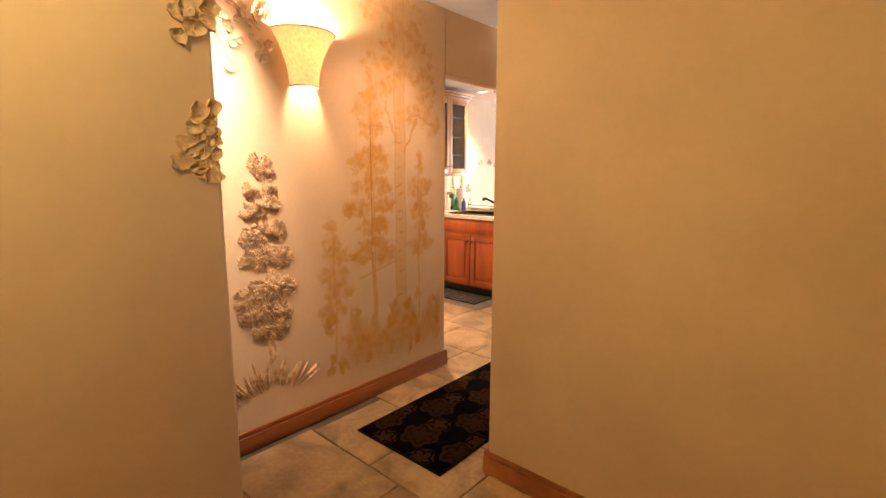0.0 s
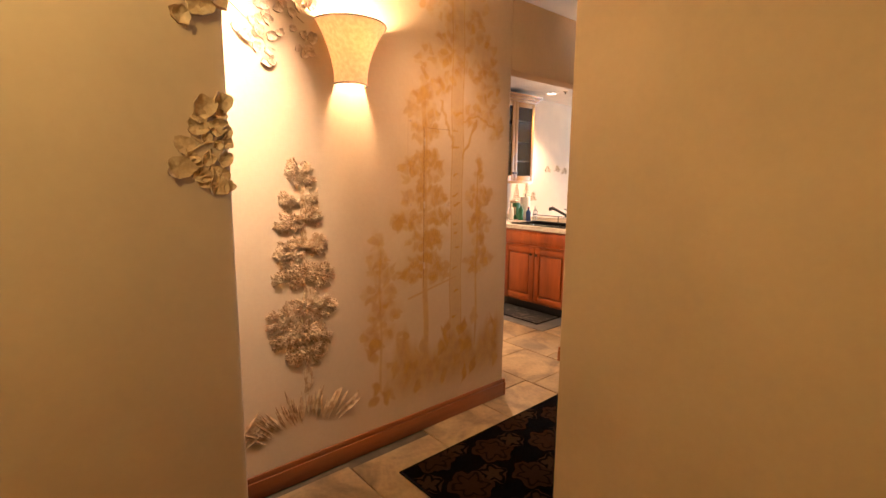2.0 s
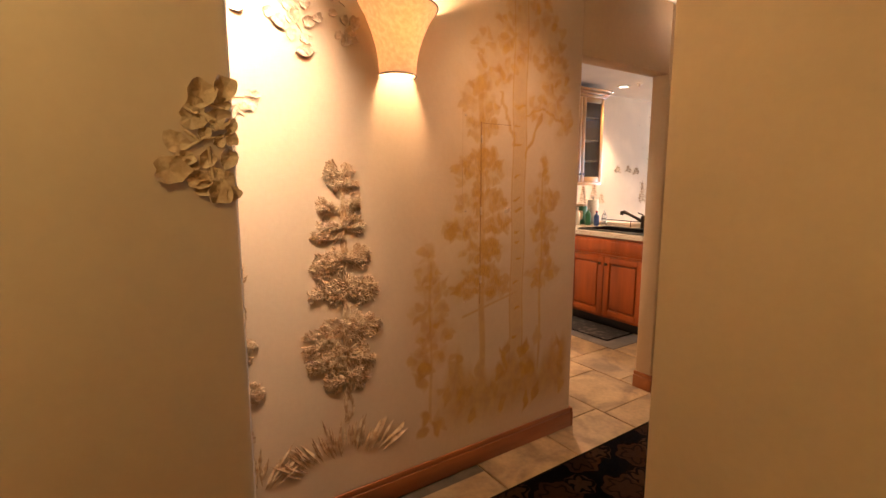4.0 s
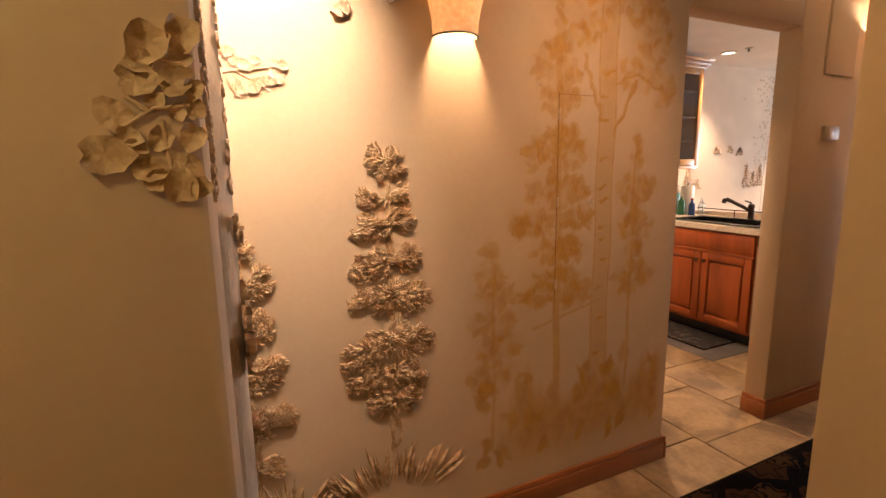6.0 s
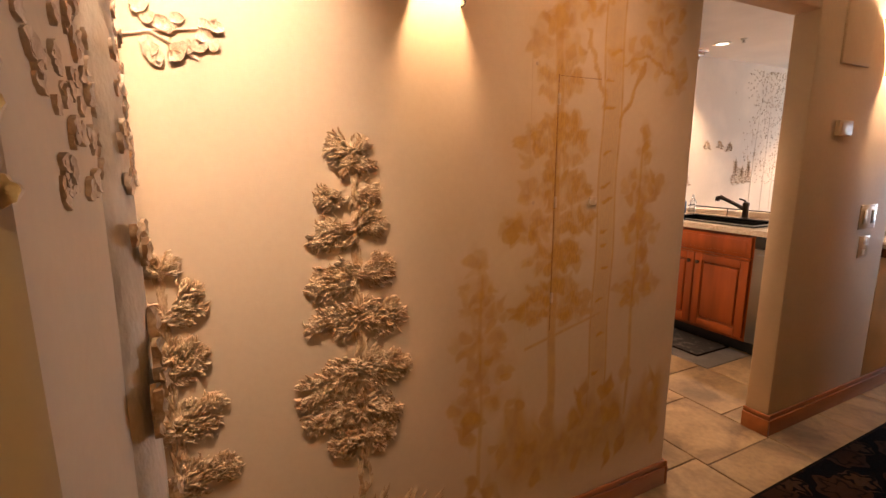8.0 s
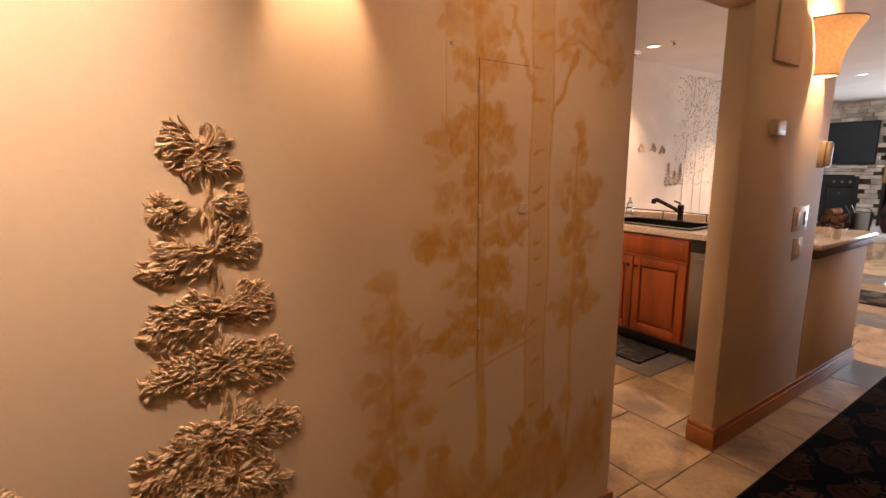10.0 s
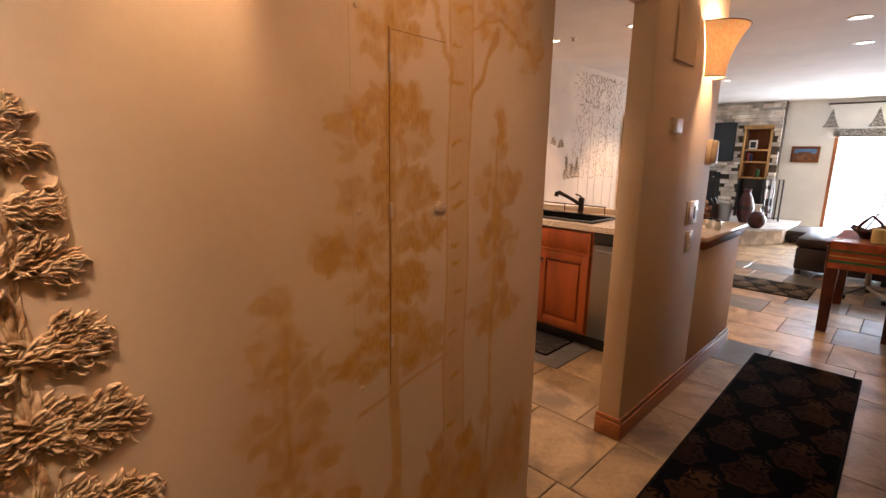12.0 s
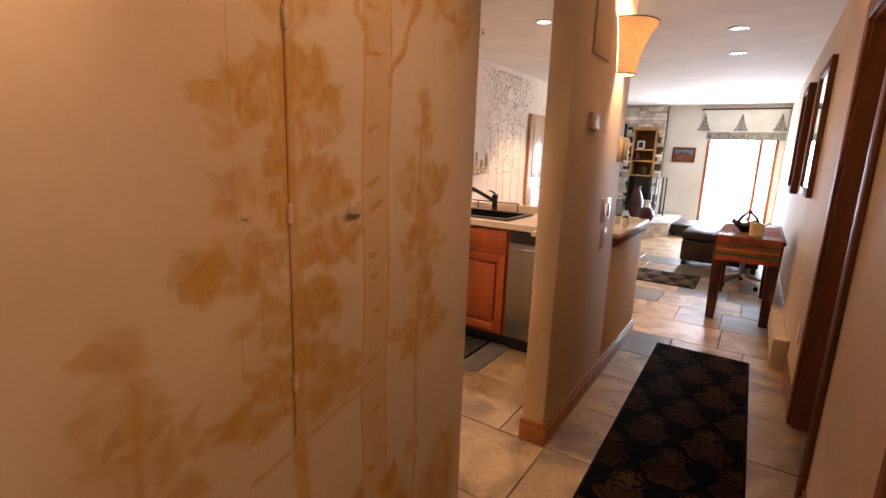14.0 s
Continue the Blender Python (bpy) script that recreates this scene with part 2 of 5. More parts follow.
def rail_board(name, x0, x1, y0, y1, face):
    """A stained baseboard with a stepped and rounded top; face says which way it stands off its wall."""
    bm = bmesh.new()
    dx, dy = face
    box(bm, x0 + min(0, dx * 0.016), x1 + max(0, dx * 0.016), y0 + min(0, dy * 0.016), y1 + max(0, dy * 0.016), 0.0, 0.085, 0.003)
    box(bm, x0 + min(0, dx * 0.011), x1 + max(0, dx * 0.011), y0 + min(0, dy * 0.011), y1 + max(0, dy * 0.011), 0.0855, 0.112, 0.004)
    return solid(name, bm, OAKH, "stained pine baseboard along the wall", "baseboard", kind="structure")


for x0, x1, y0, y1, f in [
        (WEST, WEST, 1.272, OPEN0, (1, 0)), (WEST - TH, WEST + 0.016, OPEN0, OPEN0, (0, 1)),
        (WEST, WEST, OPEN1, BAR_END, (1, 0)), (WEST - TH, WEST + 0.016, OPEN1, OPEN1, (0, -1)),
        (LEFT, LEFT, -1.2, 1.27, (1, 0)), (WEST + 0.016, LEFT + 0.016, 1.27, 1.27, (0, 1)),
        (CORNER_X - 0.016, 1.28, CORNER, CORNER, (0, -1)), (CORNER_X, CORNER_X, CORNER, CORNER + TH, (-1, 0)),
        (EAST, EAST, D2[1] + 0.09, D1[0] - 0.09, (-1, 0)), (EAST, EAST, D1[1] + 0.09, 5.68, (-1, 0)),
        (-2.9, WX0 - 0.1, END, END, (0, -1))]:
    rail_board("baseboard", x0, x1, y0, y1, f)


# floor tiles: rows across the hall, joints staggered row by row
def tile_mesh(w, d, material):
    return mesh_of("tile", box(bmesh.new(), -w / 2, w / 2, -d / 2, d / 2, -0.012, 0.0, 0.0025, 1), material, False)


def lay_tiles():
    rnd = random.Random(4)
    pitch, gap, y = 0.488, 0.006, 3.405 - 10 * 0.488
    shapes = {}
    near, far = [], []
    row = 0
    while y < END:
        x = {10: -2.38, 11: -2.63, 15: -1.9, 16: -2.16}.get(row, -2.5 + rnd.uniform(0, 0.47)) - 0.472 * 10
        while x < 1.4:
            w = 0.472 if x < -2.2 and row in (10, 11) else rnd.choice((0.708, 0.708, 0.472, 0.472, 0.472, 0.354))
            dark = rnd.random() < (0.05 if y < 4.2 else 0.22)
            cx, cy = x + w / 2, y + pitch / 2
            solid_there = (cx < -2.55 and cy < 2.3) or (cx > EAST + 0.2 and cy > 2.5) or cy < -1.0 or cx + w / 2 > 1.36 or (cx < KWALL - 0.2 and cy < 9.5)
            if not solid_there:
                (near if (-3.9 < cx < -0.4 and 0.8 < cy < 9.2) else far).append((cx, cy, w - gap, pitch - gap, dark))
            x += w
        y += pitch
        row += 1
    for cx, cy, w, d, dark in near[:300]:
        key = (round(w, 3), dark)
        if key not in shapes:
            shapes[key] = tile_mesh(w, d, GREYTILE if dark else TILE)
        ob = new("tile", shapes[key])
        ob.location = (cx, cy, rnd.uniform(-0.0008, 0.0008))
        ob.parent = floor
    bm = bmesh.new()
    for cx, cy, w, d, dark in near[300:] + far:
        box(bm, cx - w / 2, cx + w / 2, cy - d / 2, cy + d / 2, -0.012, 0.0)
    ob = part("tiles_beyond", bm, TILE, floor, "stone floor tiles further off", False)
    ob["kind"] = "stuff"


def casing(name, y0, y1, panel=True):
    """A door of the east wall: dark jambs, a proud casing and a panelled leaf at the far face."""
    d = tagged(new(name), "closed dark-stained wooden door with a wide casing", "door", kind="structure")
    for a, b in ((y0 - 0.085, y0), (y1, y1 + 0.085)):
        part("casing", boxes((EAST - 0.02, EAST - 0.001, a, b, 0, 2.05), bevel=0.005), DARKWOOD, d)
    part("casing", boxes((EAST - 0.02, EAST - 0.001, y0 - 0.085, y1 + 0.085, 2.052, 2.14), bevel=0.005), DARKWOOD, d)
    for a, b in ((y0 + 0.001, y0 + 0.02), (y1 - 0.02, y1 - 0.001)):
        part("jamb", boxes((EAST + 0.0, EAST + TH - 0.002, a, b, 0, 2.048)), DARKWOOD, d)
    part("jamb", boxes((EAST + 0.0, EAST + TH - 0.002, y0 + 0.02, y1 - 0.02, 2.03, 2.048)), DARKWOOD, d)
    leaf = part("leaf", boxes((EAST + 0.075, EAST + 0.113, y0 + 0.022, y1 - 0.022, 0.006, 2.027), bevel=0.003), DARKWOOD, d)
    for z0, z1 in ((0.2, 0.92), (1.06, 1.88)):
        part("panel", boxes((EAST + 0.066, EAST + 0.08, y0 + 0.13, y1 - 0.13, z0, z1), bevel=0.006), DARKWOOD, leaf)
    knob = lathe([(0.0, 0), (0.02, 0.002), (0.012, 0.012), (0.012, 0.03), (0.027, 0.045), (0.027, 0.06), (0.0, 0.07)], 16)
    bmesh.ops.transform(knob, matrix=pose(EAST + 0.073, y0 + 0.08, 1.0, 0, -90, 0), verts=knob.verts)
    part("knob", knob, BRONZE, leaf)
    return d


casing("door_1", *D1)
casing("door_2", *D2)


# ---- hall ----
SHADE = bpy.data.materials.new("parchment_shade")
SHADE.use_nodes = True
_n, _l = SHADE.node_tree.nodes, SHADE.node_tree.links
_n.remove(_n["Principled BSDF"])
_d, _t, _e, _m, _a = (_n.new(k) for k in ("ShaderNodeBsdfDiffuse", "ShaderNodeBsdfTranslucent", "ShaderNodeEmission", "ShaderNodeMixShader", "ShaderNodeAddShader"))
_no, _r = _n.new("ShaderNodeTexNoise"), _n.new("ShaderNodeValToRGB")
_no.inputs["Scale"].default_value, _no.inputs["Detail"].default_value = 16, 5
_r.color_ramp.elements[0].color, _r.color_ramp.elements[1].color = (0.88, 0.62, 0.32, 1), (0.95, 0.76, 0.47, 1)
_r.color_ramp.elements[0].position, _r.color_ramp.elements[1].position = 0.35, 0.7
_l.new(_no.outputs["Fac"], _r.inputs[0])
for s in (_d, _t, _e):
    _l.new(_r.outputs[0], s.inputs["Color"])
_e.inputs["Strength"].default_value = 0.3
_m.inputs[0].default_value = 0.26
_l.new(_d.outputs[0], _m.inputs[1])
_l.new(_t.outputs[0], _m.inputs[2])
_l.new(_m.outputs[0], _a.inputs[0])
_l.new(_e.outputs[0], _a.inputs[1])
_l.new(_a.outputs[0], _n["Material Output"].inputs[0])
BULB = glow("lit_bulb", (1.0, 0.80, 0.5), 25)
LENS = glow("lit_lens", (1.0, 0.9, 0.72), 9)


def sconce(wall, y, label):
    s = thing("wall_sconce", label, "wall lamp", (wall + 0.003, y, 1.815))
    out = [(0.077, 0.0), (0.08, 0.05), (0.09, 0.1), (0.107, 0.15), (0.132, 0.205), (0.165, 0.255)]
    bm = lathe(out + [(r - 0.004, z) for r, z in out[::-1]], 28, half=True)
    part("shade", bm, SHADE, s)
    for r, z in ((0.166, 0.252), (0.078, -0.002)):
        part("rim", lathe([(r, z), (r + 0.002, z + 0.003), (r, z + 0.006), (r - 0.004, z + 0.003), (r, z)], 28, half=True), BRONZE, s)
    part("back_plate", boxes((0.0, 0.008, -0.05, 0.05, 0.06, 0.18), bevel=0.003), BRONZE, s)
    part("arm", tube([(0.008, 0, 0.17), (0.05, 0, 0.19), (0.085, 0, 0.18)], 0.005), BRONZE, s)
    part("bulb", lathe([(0.0, 0.12), (0.01, 0.123), (0.013, 0.135), (0.009, 0.148), (0.0, 0.152)], 14, (0.03, 0, 0)), BULB, s)
    return s


sconce(WEST, 2.012, "lit parchment wall sconce on the hall wall above a relief tree")
sconce(WEST, 4.62, "lit parchment wall sconce on the partition by the bar")


def downlight(x, y):
    d = thing("recessed_light", "small round recessed ceiling light, lit, with white trim", "ceiling light", (x, y, CEIL), "recessed ceiling lights")
    part("trim", lathe([(0.052, -0.001), (0.078, -0.001), (0.08, -0.006), (0.06, -0.009), (0.052, -0.004)], 28), WHITE, d)
    part("lens", lathe([(0.0, -0.002), (0.05, -0.002), (0.05, -0.0035), (0.0, -0.0035)], 28), LENS, d)


# The two added fills in SPOTS get a trim and lens as well.
for sx, sy, watts, colour in SPOTS:
    downlight(sx, sy)
downlight(-1.95, 1.36)
# Unseen trim and lens for the added mural fill.
downlight(-1.64, 2.66)
fl = thing("entry_ceiling_light", "lit ceiling light on a bronze rose in the entry", "ceiling light", (-1.0, 0.35, CEIL))
part("rose", lathe([(0.0, -0.001), (0.09, -0.001), (0.09, -0.018), (0.06, -0.026), (0.0, -0.026)], 28), BRONZE, fl)
part("stem", tube([(0, 0, -0.026), (0, 0, -0.06)], 0.01, 10), BRONZE, fl)

# runner rug
RUGX0, RUGX1, RUGY0, RUGY1 = -2.16, -1.56, 2.10, 5.67


def rug_material(name, ground, motif, line, wide, deep):
    """Dark pile with rows of staggered floral rosettes and small sprigs between them."""
    m = surface(name, ground, 0.95, 0.2, 8, 260, 0.5, 0.004, spec=0.03)
    n, l = m.node_tree.nodes, m.node_tree.links
    b = n["Principled BSDF"]
    old = b.inputs["Base Color"].links[0].from_socket

    def calc(op, x, y=None, z=None):
        k = n.new("ShaderNodeMath")
        k.operation = op
        for i, value in enumerate((x, y, z)):
            if value is None:
                continue
            if isinstance(value, (int, float)):
                k.inputs[i].default_value = value
            else:
                l.new(value, k.inputs[i])
        return k.outputs[0]

    co, sep, warp = n.new("ShaderNodeTexCoord"), n.new("ShaderNodeSeparateXYZ"), n.new("ShaderNodeTexNoise")
    warp.inputs["Scale"].default_value, warp.inputs["Detail"].default_value = 16, 3
    l.new(co.outputs["Object"], sep.inputs[0])
    l.new(co.outputs["Object"], warp.inputs["Vector"])
    jit = calc("MULTIPLY_ADD", warp.outputs["Fac"], 0.06, -0.03)
    x, y = calc("ADD", sep.outputs["X"], jit), calc("SUBTRACT", sep.outputs["Y"], jit)

    def rosette(shift, petals, size, turns, fill):
        v = calc("ADD", calc("DIVIDE", y, deep), shift)
        u = calc("MULTIPLY_ADD", calc("MODULO", calc("ADD", calc("FLOOR", v), 40.0), 2.0), 0.5, calc("ADD", calc("DIVIDE", x, wide), 20.5 + shift))
        fu = calc("MULTIPLY", calc("SUBTRACT", calc("FRACT", u), 0.5), wide)
        fv = calc("MULTIPLY", calc("SUBTRACT", calc("FRACT", v), 0.5), deep)
        r = calc("SQRT", calc("ADD", calc("MULTIPLY", fu, fu), calc("MULTIPLY", fv, fv)))
        ang = calc("COSINE", calc("MULTIPLY", calc("ARCTAN2", fv, fu), float(petals)))
        wave = calc("ADD", calc("SINE", calc("SUBTRACT", calc("MULTIPLY", r, turns), calc("MULTIPLY", ang, 1.3))), fill)
        inside = calc("LESS_THAN", r, calc("MULTIPLY_ADD", ang, size * 0.1, size))
        return calc("MULTIPLY", inside, calc("SMOOTH_MIN", calc("MAXIMUM", calc("MULTIPLY", calc("ADD", wave, -0.05), 2.4), 0.0), 1.0, 0.1))

    big, small = rosette(0.0, 6, wide * 0.38, 70.0, 1.15), rosette(0.5, 5, wide * 0.26, 90.0, 0.9)
    mixa, mixb = n.new("ShaderNodeMix"), n.new("ShaderNodeMix")
    mixa.data_type = mixb.data_type = "RGBA"
    l.new(big, mixa.inputs["Factor"])
    l.new(old, mixa.inputs["A"])
    mixa.inputs["B"].default_value = (*motif, 1)
    l.new(small, mixb.inputs["Factor"])
    l.new(mixa.outputs["Result"], mixb.inputs["A"])
    mixb.inputs["B"].default_value = (*line, 1)
    l.new(mixb.outputs["Result"], b.inputs["Base Color"])
    return m


BINDING = surface("rug_binding", (0.010, 0.007, 0.006), 0.95, 0.2, 20, 200, 0.3, 0.002, spec=0.05)
RUG = rug_material("runner_pile", (0.0018, 0.0011, 0.0011), (0.021, 0.0095, 0.0045), (0.028, 0.0145, 0.007), 0.27, 0.29)


def rug(name, x0, x1, y0, y1, material, label, turn=0.0):
    r = thing(name, label, "rug", ((x0 + x1) / 2, (y0 + y1) / 2, 0.001), turn=turn)
    w, d = (x1 - x0) / 2, (y1 - y0) / 2
    part("field", boxes((-w + 0.012, w - 0.012, -d + 0.012, d - 0.012, 0, 0.009), bevel=0.003), material, r)
    part("binding", boxes((-w, -w + 0.012, -d, d, 0, 0.008), (w - 0.012, w, -d, d, 0, 0.008), (-w, w, -d, -d + 0.012, 0, 0.008), (-w, w, d - 0.012, d, 0, 0.008), bevel=0.002), BINDING, r)


rug("runner_rug", RUGX0, RUGX1, RUGY0, RUGY1, RUG, "long dark floral runner rug on the hall tiles", 0.5)

# ---- kitchen ----
KF = 4.82


def raised_door(name, x0, x1, z0, z1, y, parent, knob_x, wood):
    f = 0.06
    d = part(name, boxes((x0, x0 + f, y - 0.024, y, z0, z1), (x1 - f, x1, y - 0.024, y, z0, z1), (x0 + f, x1 - f, y - 0.0238, y, z0, z0 + f), (x0 + f, x1 - f, y - 0.0238, y, z1 - f, z1), bevel=0.006), wood, parent)
    part("bead", boxes((x0 + f - 0.002, x1 - f + 0.002, y - 0.009, y - 0.001, z0 + f - 0.002, z1 - f + 0.002)), wood, d)
    part("panel", boxes((x0 + f + 0.012, x1 - f - 0.012, y - 0.026, y - 0.004, z0 + f + 0.012, z1 - f - 0.012), bevel=0.016), wood, d)
    if knob_x:
        k = lathe([(0.006, 0), (0.006, 0.012), (0.015, 0.018), (0.014, 0.026), (0.0, 0.03)], 14)
        bmesh.ops.transform(k, matrix=pose(knob_x, y - 0.02, z1 - 0.07, 90, 0, 0), verts=k.verts)
        part("knob", k, BRONZE, d)
    return d


def base_cabinet(x0, x1, label):
    c = thing("base_cabinet", label, "cabinet", (0, 0, 0))
    part("body", boxes((x0 + 0.001, x1 - 0.001, KF, KF + 0.6, 0.10, 0.88)), ALDER, c)
    part("toe_kick", boxes((x0 + 0.001, x1 - 0.001, KF + 0.07, KF + 0.6, 0, 0.1)), BLACK, c)
    part("drawer_front", boxes((x0 + 0.015, x1 - 0.015, KF - 0.02, KF - 0.0005, 0.715, 0.865), bevel=0.005), ALDER, c)
    part("drawer_front_panel", boxes((x0 + 0.045, x1 - 0.045, KF - 0.026, KF - 0.0195, 0.742, 0.838), bevel=0.003), ALDER, c)
    m = (x0 + x1) / 2
    part("moulding", boxes((x0 + 0.006, x1 - 0.006, KF - 0.03, KF - 0.0005, 0.697, 0.712), bevel=0.005), ALDER, c)
    raised_door("door", x0 + 0.015, m - 0.004, 0.125, 0.695, KF - 0.0005, c, m - 0.035, ALDER)
    raised_door("door", m + 0.004, x1 - 0.015, 0.125, 0.695, KF - 0.0005, c, m + 0.035, ALDER)


base_cabinet(-3.93, -3.07, "alder sink cabinet with two raised panel doors")
base_cabinet(-4.56, -3.932, "alder base cabinet in the kitchen corner")
dw = thing("dishwasher", "stainless steel dishwasher beside the sink cabinet", "dishwasher")
part("body", boxes((-3.066, -2.53, KF + 0.002, KF + 0.58, 0.1, 0.878)), BLACK, dw)
part("door", boxes((-3.064, -2.532, KF - 0.022, KF + 0.001, 0.11, 0.79), bevel=0.006), STEEL, dw)
part("control_panel", boxes((-3.064, -2.532, KF - 0.022, KF + 0.001, 0.795, 0.876), bevel=0.004), BLACK, dw)
part("handle", tube([(-3.02, KF - 0.022, 0.755), (-3.02, KF - 0.055, 0.755), (-2.57, KF - 0.055, 0.755), (-2.57, KF - 0.022, 0.755)], 0.009), STEEL, dw)
part("kick_plate", boxes((-3.064, -2.532, KF + 0.05, KF + 0.07, 0.0, 0.1)), BLACK, dw)

ct = thing("countertop", "polished speckled granite countertop with a black sink", "countertop")
SX0, SX1, SY0, SY1 = -3.86, -3.14, KF + 0.07, KF + 0.47
part("slab", boxes((KWALL + 0.002, SX0, KF - 0.035, KF + 0.66, 0.881, 0.92), (SX1, WEST - TH - 0.003, KF - 0.035, KF + 0.66, 0.881, 0.92),
                   (SX0, SX1, KF - 0.035, SY0, 0.881, 0.92), (SX0, SX1, SY1, KF + 0.66, 0.881, 0.92)), GRANITE, ct)
sk = thing("sink", "black composite double bowl sink set in granite", "sink")
part("rim", boxes((SX0 - 0.025, SX0 + 0.02, SY0 - 0.025, SY1 + 0.025, 0.9205, 0.934), (SX1 - 0.02, SX1 + 0.025, SY0 - 0.025, SY1 + 0.025, 0.9205, 0.934),
                  (SX0 + 0.02, SX1 - 0.02, SY0 - 0.025, SY0 + 0.02, 0.9205, 0.934), (SX0 + 0.02, SX1 - 0.02, SY1 - 0.02, SY1 + 0.025, 0.9205, 0.934), bevel=0.005), SINK, sk)
part("bowl", boxes((SX0 + 0.003, SX0 + 0.012, SY0 + 0.003, SY1 - 0.003, 0.885, 0.92), (SX1 - 0.012, SX1 - 0.003, SY0 + 0.003, SY1 - 0.003, 0.885, 0.92),
                   (SX0 + 0.012, SX1 - 0.012, SY1 - 0.012, SY1 - 0.003, 0.885, 0.92), (SX0 + 0.012, SX1 - 0.012, SY0 + 0.003, SY0 + 0.012, 0.885, 0.92),
                   (SX0 + 0.003, SX1 - 0.003, SY0 + 0.003, SY1 - 0.003, 0.8805, 0.8845)), SINK, sk)
fc = thing("faucet", "bronze pull-out kitchen faucet behind the sink", "faucet", (-3.47, KF + 0.52, 0.921))
part("body", lathe([(0.034, 0), (0.034, 0.008), (0.024, 0.016), (0.022, 0.1), (0.026, 0.11), (0.024, 0.135), (0.0, 0.145)], 18), BRONZE, fc)
part("spout", tube([(0, 0, 0.075), (-0.06, -0.03, 0.115), (-0.13, -0.065, 0.155), (-0.165, -0.082, 0.172), (-0.182, -0.09, 0.165), (-0.186, -0.092, 0.14)],
                   [0.016, 0.015, 0.015, 0.019, 0.02, 0.019], 12), BRONZE, fc)
part("lever", tube([(0, 0, 0.135), (-0.01, -0.004, 0.15), (-0.05, -0.018, 0.165)], [0.009, 0.008, 0.006]), BRONZE, fc)

rug("kitchen_mat", -3.95, -3.2, 4.5, 5.02 - 0.15, surface("mat_rubber", (0.13, 0.11, 0.09), 0.55, 0.3, 16, 90, 0.5, 0.004, second=(0.02, 0.017, 0.015), lo=0.52, hi=0.66), "dark rubber kitchen mat in front of the sink")

# wall cabinet with glass doors
wc = thing("wall_cabinet", "wooden wall cabinet with two glass doors and a crown", "cabinet")
CX, CY0, CY1, CZ0, CZ1 = -4.25, 4.95, 5.66, 1.39, 2.32
part("body", boxes((KWALL + 0.001, CX - 0.021, CY0, CY0 + 0.018, CZ0, CZ1), (KWALL + 0.001, CX - 0.021, CY1 - 0.018, CY1, CZ0, CZ1), (KWALL + 0.001, KWALL + 0.01, CY0 + 0.018, CY1 - 0.018, CZ0, CZ1),
                   (KWALL + 0.01, CX - 0.021, CY0 + 0.018, CY1 - 0.018, CZ0, CZ0 + 0.018), (KWALL + 0.01, CX - 0.021, CY0 + 0.018, CY1 - 0.018, CZ1 - 0.018, CZ1)), MAPLE, wc)
for z in (1.62, 1.85, 2.1):
    part("shelf", boxes((KWALL + 0.011, CX - 0.05, CY0 + 0.019, CY1 - 0.019, z, z + 0.016)), MAPLE, wc)
crown = boxes((KWALL + 0.001, CX + 0.01, CY0 - 0.02, CY1 + 0.02, CZ1 + 0.001, CZ1 + 0.03), (KWALL + 0.001, CX + 0.035, CY0 - 0.045, CY1 + 0.045, CZ1 + 0.031, CZ1 + 0.06), (KWALL + 0.001, CX + 0.06, CY0 - 0.07, CY1 + 0.07, CZ1 + 0.061, CZ1 + 0.085), bevel=0.006)
part("crown", crown, MAPLE, wc)
part("light_rail", boxes((KWALL + 0.002, CX - 0.002, CY0, CY1, CZ0 - 0.035, CZ0 - 0.001), bevel=0.005), MAPLE, wc)
GLASS = bpy.data.materials.new("clear_glass")
GLASS.use_nodes = True
GLASS.node_tree.nodes["Principled BSDF"].inputs["Transmission Weight"].default_value = 1.0
GLASS.node_tree.nodes["Principled BSDF"].inputs["Roughness"].default_value = 0.02
GLASS.node_tree.nodes["Principled BSDF"].inputs["Base Color"].default_value = (0.75, 0.82, 0.9, 1)
mid = (CY0 + CY1) / 2
for a, b, ky in ((CY0 + 0.002, mid - 0.002, mid - 0.028), (mid + 0.002, CY1 - 0.002, mid + 0.028)):
    dr = part("door", boxes((CX - 0.02, CX, a, a + 0.052, CZ0, CZ1), (CX - 0.02, CX, b - 0.052, b, CZ0, CZ1), (CX - 0.02, CX, a + 0.052, b - 0.052, CZ0, CZ0 + 0.06), (CX - 0.02, CX, a + 0.052, b - 0.052, CZ1 - 0.06, CZ1), bevel=0.003), MAPLE, wc)
    pane = part("pane", boxes((CX - 0.014, CX - 0.01, a + 0.05, b - 0.05, CZ0 + 0.058, CZ1 - 0.058)), GLASS, dr)
    k = lathe([(0.006, 0), (0.006, 0.012), (0.014, 0.018), (0.013, 0.025), (0.0, 0.028)], 14)
    bmesh.ops.transform(k, matrix=pose(CX, ky, CZ0 + 0.09, 0, 90, 0), verts=k.verts)
    part("knob", k, BRONZE, dr)

# ---- bar ledge ----
lg = thing("bar_ledge", "granite bar ledge on wooden trim over the low wall", "counter")
part("slab", boxes((WEST - 0.42, WEST - 0.125, WALL_END - 0.3, BAR_END + 0.03, 0.892, 0.925), (WEST - 0.125, WEST + 0.034, WALL_END + 0.004, BAR_END + 0.03, 0.892, 0.925), bevel=0.01), GRANITE, lg)
part("trim", boxes((WEST + 0.0, WEST + 0.02, WALL_END + 0.002, BAR_END + 0.015, 0.842, 0.8905), (WEST - 0.16, WEST - 0.003, WALL_END + 0.003, BAR_END + 0.015, 0.8425, 0.8905), bevel=0.006), DARKWOOD, lg)

